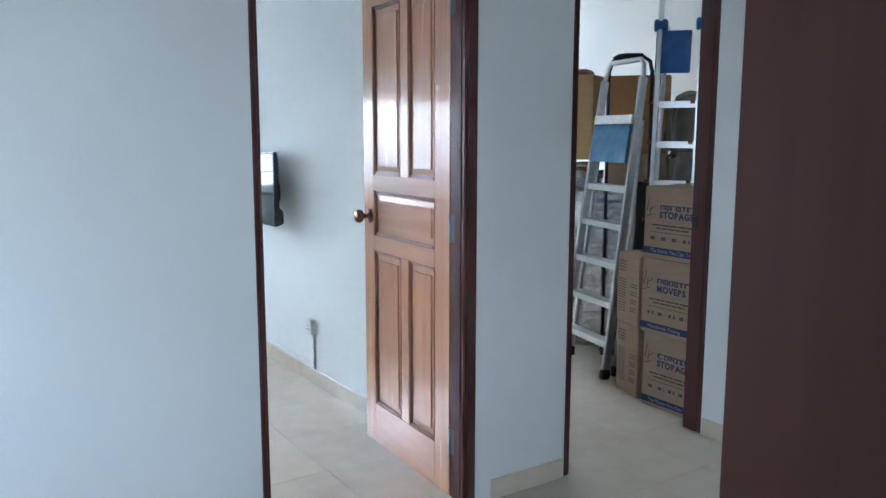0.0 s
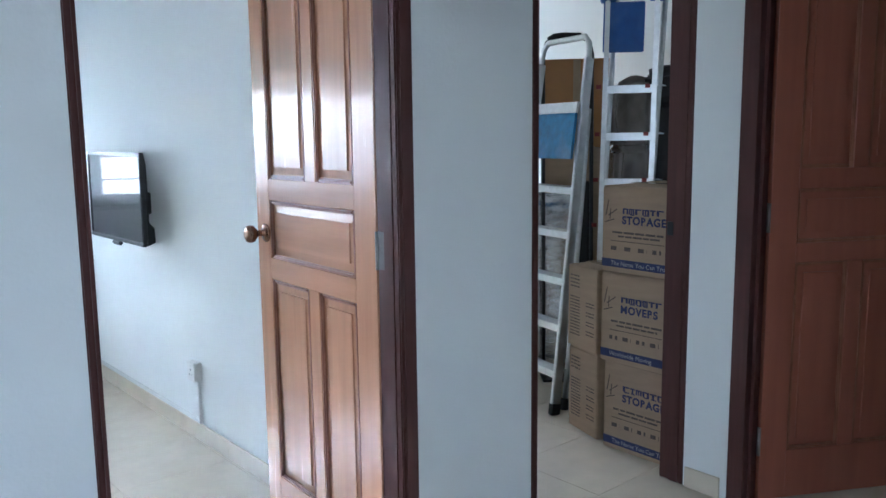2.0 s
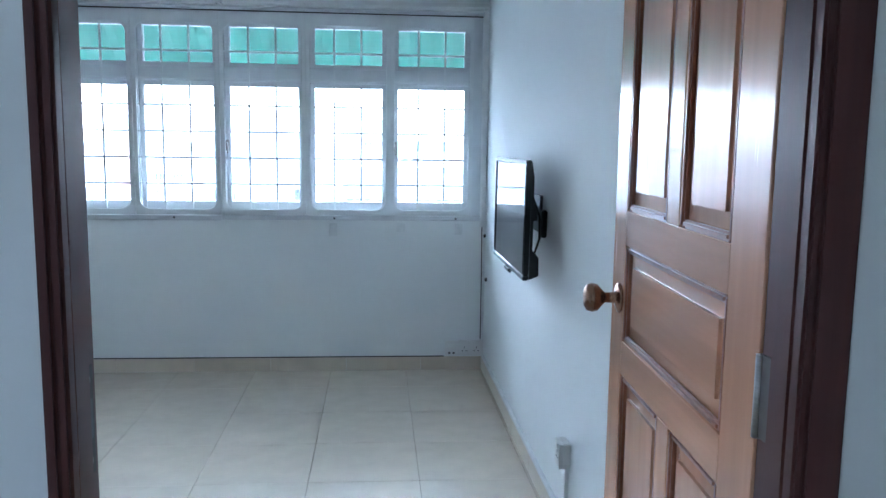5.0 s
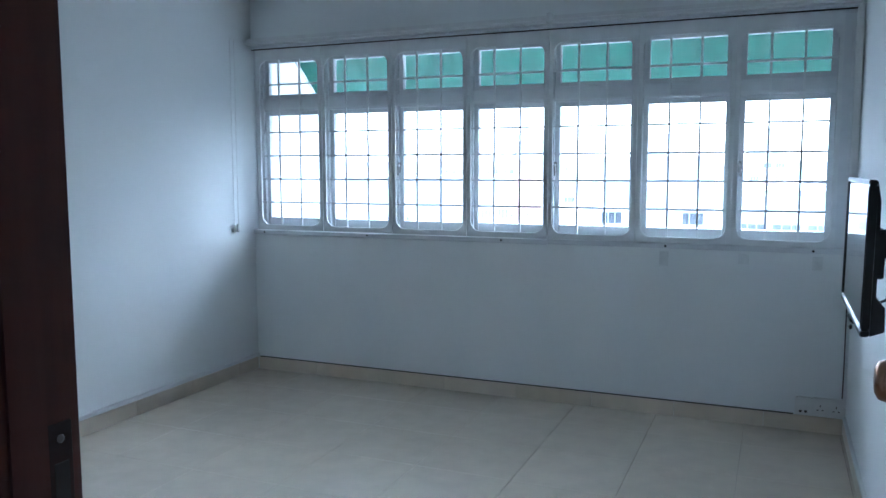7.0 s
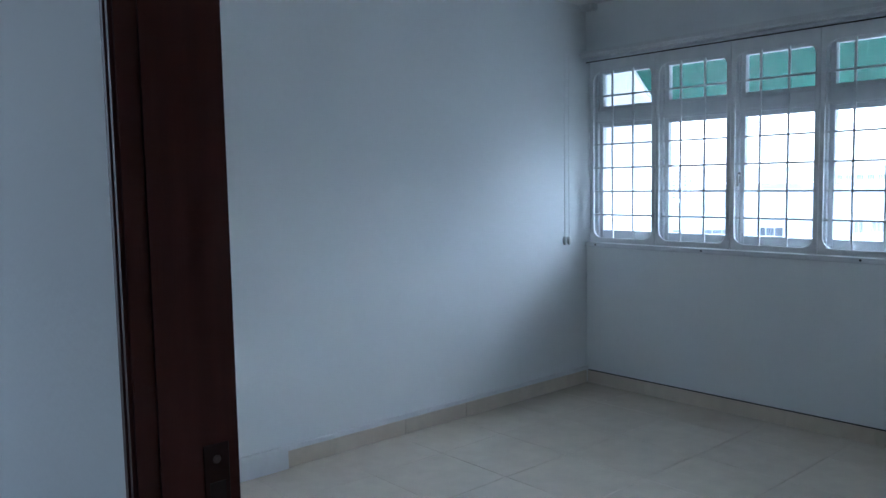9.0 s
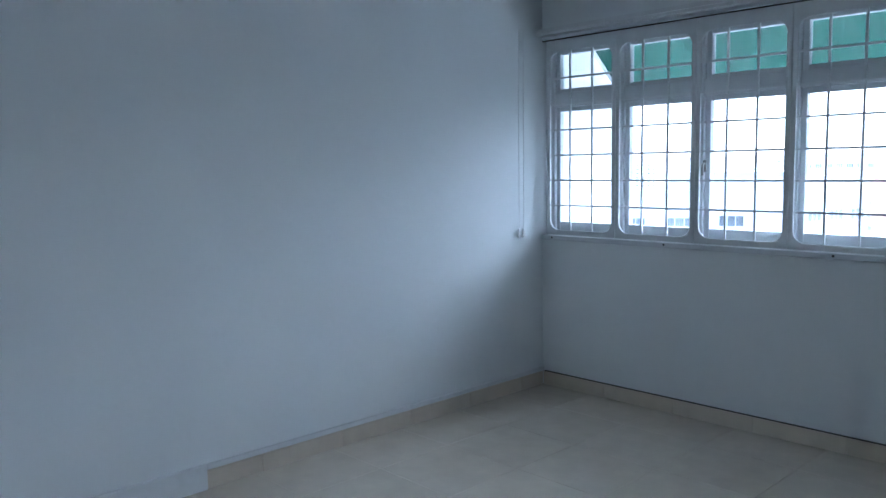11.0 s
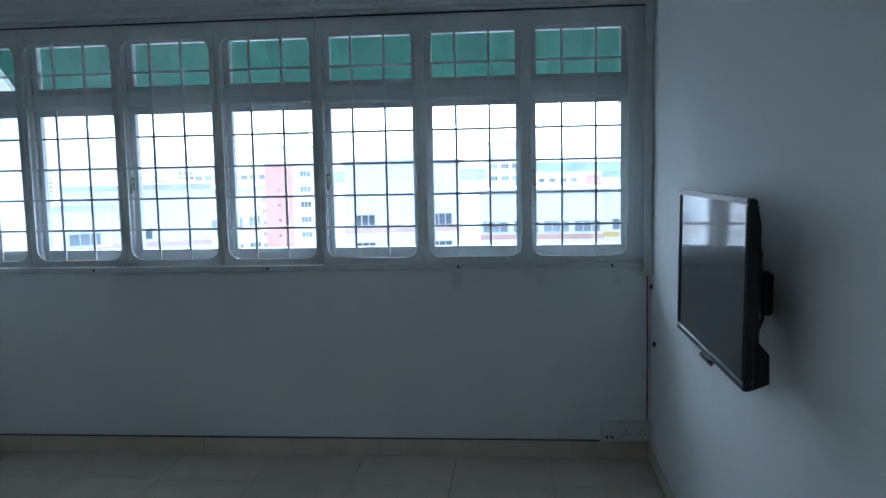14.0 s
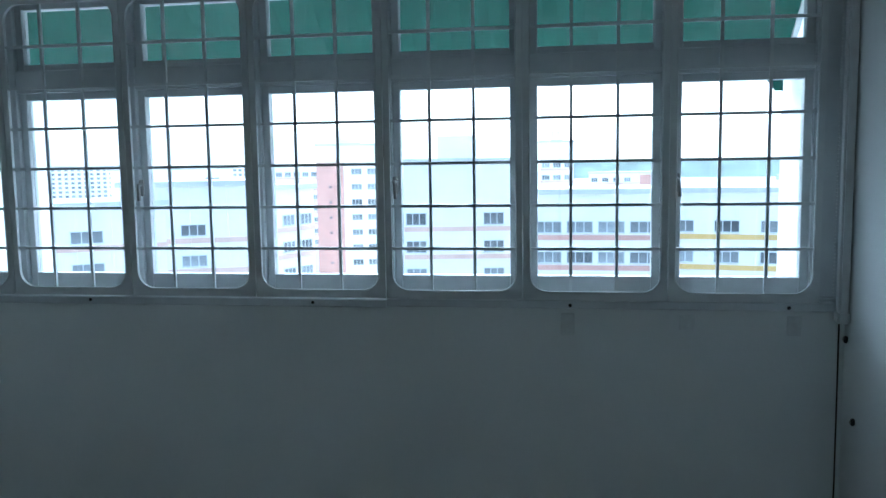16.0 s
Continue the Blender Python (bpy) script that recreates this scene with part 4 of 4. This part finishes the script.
tube(bm, ((0.03, 0.0, 1.808), (0.06, 0.0, 1.826), (0.10, 0.0, 1.831), (0.16, 0.0, 1.830), (0.20, 0.0, 1.829)), 0.019, 10)
part("grip", bm, M_RUBBER, tr, "black foam grip")
part("toe_plate", boxes((-0.02, 0.28, -0.20, -0.07, 0.0, 0.012), bevel=0.003), M_BLACK, tr)

# ---------------------------------------------------------------- outside: ground, blocks, trees, hills
GZ = -24.0
# hardly seen ground, added pale as a reflector for blocks and room
ground = solid("ground", boxes((-2500, 2500, 9, 2500, GZ - 1, GZ)), M_GROUND, "unseen ground far below the window, pale to bounce light", "ground", "structure")


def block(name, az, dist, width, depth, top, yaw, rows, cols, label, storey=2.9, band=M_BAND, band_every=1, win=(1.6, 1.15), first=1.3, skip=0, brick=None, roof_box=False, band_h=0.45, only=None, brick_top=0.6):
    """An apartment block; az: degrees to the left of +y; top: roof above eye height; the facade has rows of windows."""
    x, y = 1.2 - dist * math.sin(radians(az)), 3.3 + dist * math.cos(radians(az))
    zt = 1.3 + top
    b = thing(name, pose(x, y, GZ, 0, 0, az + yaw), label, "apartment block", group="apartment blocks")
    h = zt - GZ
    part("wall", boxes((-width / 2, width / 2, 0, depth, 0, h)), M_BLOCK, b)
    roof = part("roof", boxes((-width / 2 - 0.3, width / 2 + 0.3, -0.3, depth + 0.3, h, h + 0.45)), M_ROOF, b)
    if roof_box:
        part("stair_head", boxes((-width * 0.15, width * 0.2, depth * 0.2, depth * 0.7, h + 0.45, h + 2.8)), M_BLOCK, b)
    if brick:
        part("brick_panel", boxes((brick[0], brick[1], -0.25, -0.002, 0, h - brick_top)), M_BRICK, b, "brick red painted bay")
    pane_mesh = None
    frame_mesh = None
    for r in range(rows):
        zc = h - first - r * storey
        if band and r % band_every == 0:
            bm = boxes((-width / 2 - 0.08, width / 2 + 0.08, -0.12, -0.001, zc - win[1] / 2 - 0.25 - band_h, zc - win[1] / 2 - 0.25))
            part("band", bm, band, b, "painted coloured band under the windows")
        for c in range(cols):
            u = -width / 2 + (c + 0.5) * width / cols
            if brick and brick[0] - win[0] / 2 < u < brick[1] + win[0] / 2:
                if pane_mesh is not None and r:
                    part("vent", boxes(((brick[0] + brick[1]) / 2 - 0.22, (brick[0] + brick[1]) / 2 + 0.22, -0.29, -0.251, zc - 0.2, zc + 0.2)), M_FARGLASS, b)
                continue
            if only and c not in only:
                continue
            if skip and (c + r) % skip == skip - 1:
                continue
            if pane_mesh is None:
                w2, h2 = win[0] / 2, win[1] / 2
                o = part("window", boxes((-w2, w2, -0.04, -0.004, -h2, h2)), M_FARGLASS, b)
                pane_mesh = o.data
                bars = [(-w2 - 0.08, w2 + 0.08, -0.10, -0.041, -h2 - 0.10, -h2), (-w2 - 0.08, w2 + 0.08, -0.10, -0.041, h2, h2 + 0.08)]
                bars += [(k * win[0] / 3 - w2 - 0.04, k * win[0] / 3 - w2 + 0.04, -0.09, -0.041, -h2, h2) for k in range(4)]
                f = part("frame", boxes(*bars), M_WINFRAME, o)
                frame_mesh = f.data
            else:
                o = new("window", pane_mesh)
                o.parent = b
                f = new("frame", frame_mesh)
                f.parent = o
            o.location = (u, 0, zc)
    return b


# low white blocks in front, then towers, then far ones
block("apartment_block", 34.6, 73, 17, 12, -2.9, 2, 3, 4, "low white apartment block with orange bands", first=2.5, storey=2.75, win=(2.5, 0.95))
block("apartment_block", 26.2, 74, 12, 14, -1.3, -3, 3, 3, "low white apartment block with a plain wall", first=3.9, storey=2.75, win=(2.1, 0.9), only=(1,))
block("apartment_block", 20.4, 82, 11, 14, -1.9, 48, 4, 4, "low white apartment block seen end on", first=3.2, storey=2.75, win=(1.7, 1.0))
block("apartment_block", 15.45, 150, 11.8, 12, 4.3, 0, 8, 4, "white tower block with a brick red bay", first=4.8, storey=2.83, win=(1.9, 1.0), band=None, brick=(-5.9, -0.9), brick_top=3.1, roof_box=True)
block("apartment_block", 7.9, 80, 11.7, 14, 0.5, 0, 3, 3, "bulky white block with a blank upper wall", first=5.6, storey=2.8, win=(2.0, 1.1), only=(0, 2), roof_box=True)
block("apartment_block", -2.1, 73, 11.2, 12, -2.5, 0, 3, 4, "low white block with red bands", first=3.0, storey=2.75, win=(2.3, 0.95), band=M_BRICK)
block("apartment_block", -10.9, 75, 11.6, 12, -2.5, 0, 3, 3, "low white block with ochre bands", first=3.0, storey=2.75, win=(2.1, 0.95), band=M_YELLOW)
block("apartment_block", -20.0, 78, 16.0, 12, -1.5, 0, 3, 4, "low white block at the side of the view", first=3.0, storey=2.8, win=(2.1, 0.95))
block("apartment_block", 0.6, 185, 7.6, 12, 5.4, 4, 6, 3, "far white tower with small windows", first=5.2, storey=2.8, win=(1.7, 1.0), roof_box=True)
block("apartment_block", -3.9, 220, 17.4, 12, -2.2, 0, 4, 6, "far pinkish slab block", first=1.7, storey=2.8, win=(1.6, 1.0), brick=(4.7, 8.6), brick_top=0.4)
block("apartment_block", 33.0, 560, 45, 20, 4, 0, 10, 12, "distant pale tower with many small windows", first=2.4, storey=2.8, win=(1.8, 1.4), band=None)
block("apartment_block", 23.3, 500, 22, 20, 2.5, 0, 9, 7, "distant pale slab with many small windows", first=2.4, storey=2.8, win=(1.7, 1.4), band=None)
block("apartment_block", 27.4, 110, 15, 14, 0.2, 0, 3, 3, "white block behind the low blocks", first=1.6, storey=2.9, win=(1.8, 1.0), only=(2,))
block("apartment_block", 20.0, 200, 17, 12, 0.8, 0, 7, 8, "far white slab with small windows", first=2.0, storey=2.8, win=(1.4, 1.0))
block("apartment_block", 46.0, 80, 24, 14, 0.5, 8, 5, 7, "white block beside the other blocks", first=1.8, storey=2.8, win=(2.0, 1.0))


def tree(x, y, s):
    t = thing("tree", pose(x, y, GZ), "green leafy tree between the far blocks", "tree", group="trees")
    rnd = random.Random(int(x * 7 + y))
    bm = bmesh.new()
    tube(bm, ((0, 0, 0), (0.2, 0, s * 0.5), (0.1, 0.2, s * 0.75)), 0.35, 7)
    for k in range(4):
        a = k * 1.6
        tube(bm, ((0.15, 0.1, s * 0.55), (math.cos(a) * s * 0.2, math.sin(a) * s * 0.2, s * 0.8)), 0.15, 5)
    part("trunk", bm, M_BARK, t)
    bm = bmesh.new()
    for k in range(900):
        a, r, z = rnd.uniform(0, 6.283), s * 0.36 * math.sqrt(rnd.random()), rnd.uniform(0.55, 1.0)
        r *= math.sin((z - 0.45) / 0.6 * math.pi) ** 0.6 if z < 1.04 else 0.2
        p = Vector((r * math.cos(a), r * math.sin(a), z * s))
        e = rnd.uniform(0.2, 0.5)
        d1 = Vector((rnd.uniform(-1, 1), rnd.uniform(-1, 1), rnd.uniform(-1, 1))).normalized() * e
        d2 = d1.orthogonal().normalized() * e
        bm.faces.new([bm.verts.new(q) for q in (p - d1, p - d2, p + d1, p + d2)])
    part("crown", bm, M_LEAF, t)


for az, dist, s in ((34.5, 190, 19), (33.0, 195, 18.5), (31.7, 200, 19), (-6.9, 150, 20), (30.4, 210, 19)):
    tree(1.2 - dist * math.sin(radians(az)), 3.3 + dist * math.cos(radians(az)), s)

# horizon hills; their haze is painted by the pale base colour
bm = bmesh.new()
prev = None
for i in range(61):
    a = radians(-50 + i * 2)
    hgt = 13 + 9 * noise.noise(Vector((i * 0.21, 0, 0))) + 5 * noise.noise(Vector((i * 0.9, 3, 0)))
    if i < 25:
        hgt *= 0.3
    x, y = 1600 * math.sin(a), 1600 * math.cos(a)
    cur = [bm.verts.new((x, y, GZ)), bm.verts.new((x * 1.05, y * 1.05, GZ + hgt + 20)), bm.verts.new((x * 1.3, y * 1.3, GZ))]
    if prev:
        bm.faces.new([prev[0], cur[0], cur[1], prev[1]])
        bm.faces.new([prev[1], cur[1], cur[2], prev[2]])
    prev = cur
solid("backdrop", bm, M_HILL, "low wooded hills on the horizon, paled for haze", "hills", "structure")

# ---------------------------------------------------------------- floor tiles
tiles_in(XL, XR, YD2, YW)
tiles_in(XW, XE, 0.25, YD2)
tiles_in(XR + 0.12, XS, YD2, YW)
tiles_in(XE, XS, 0.95, YD)
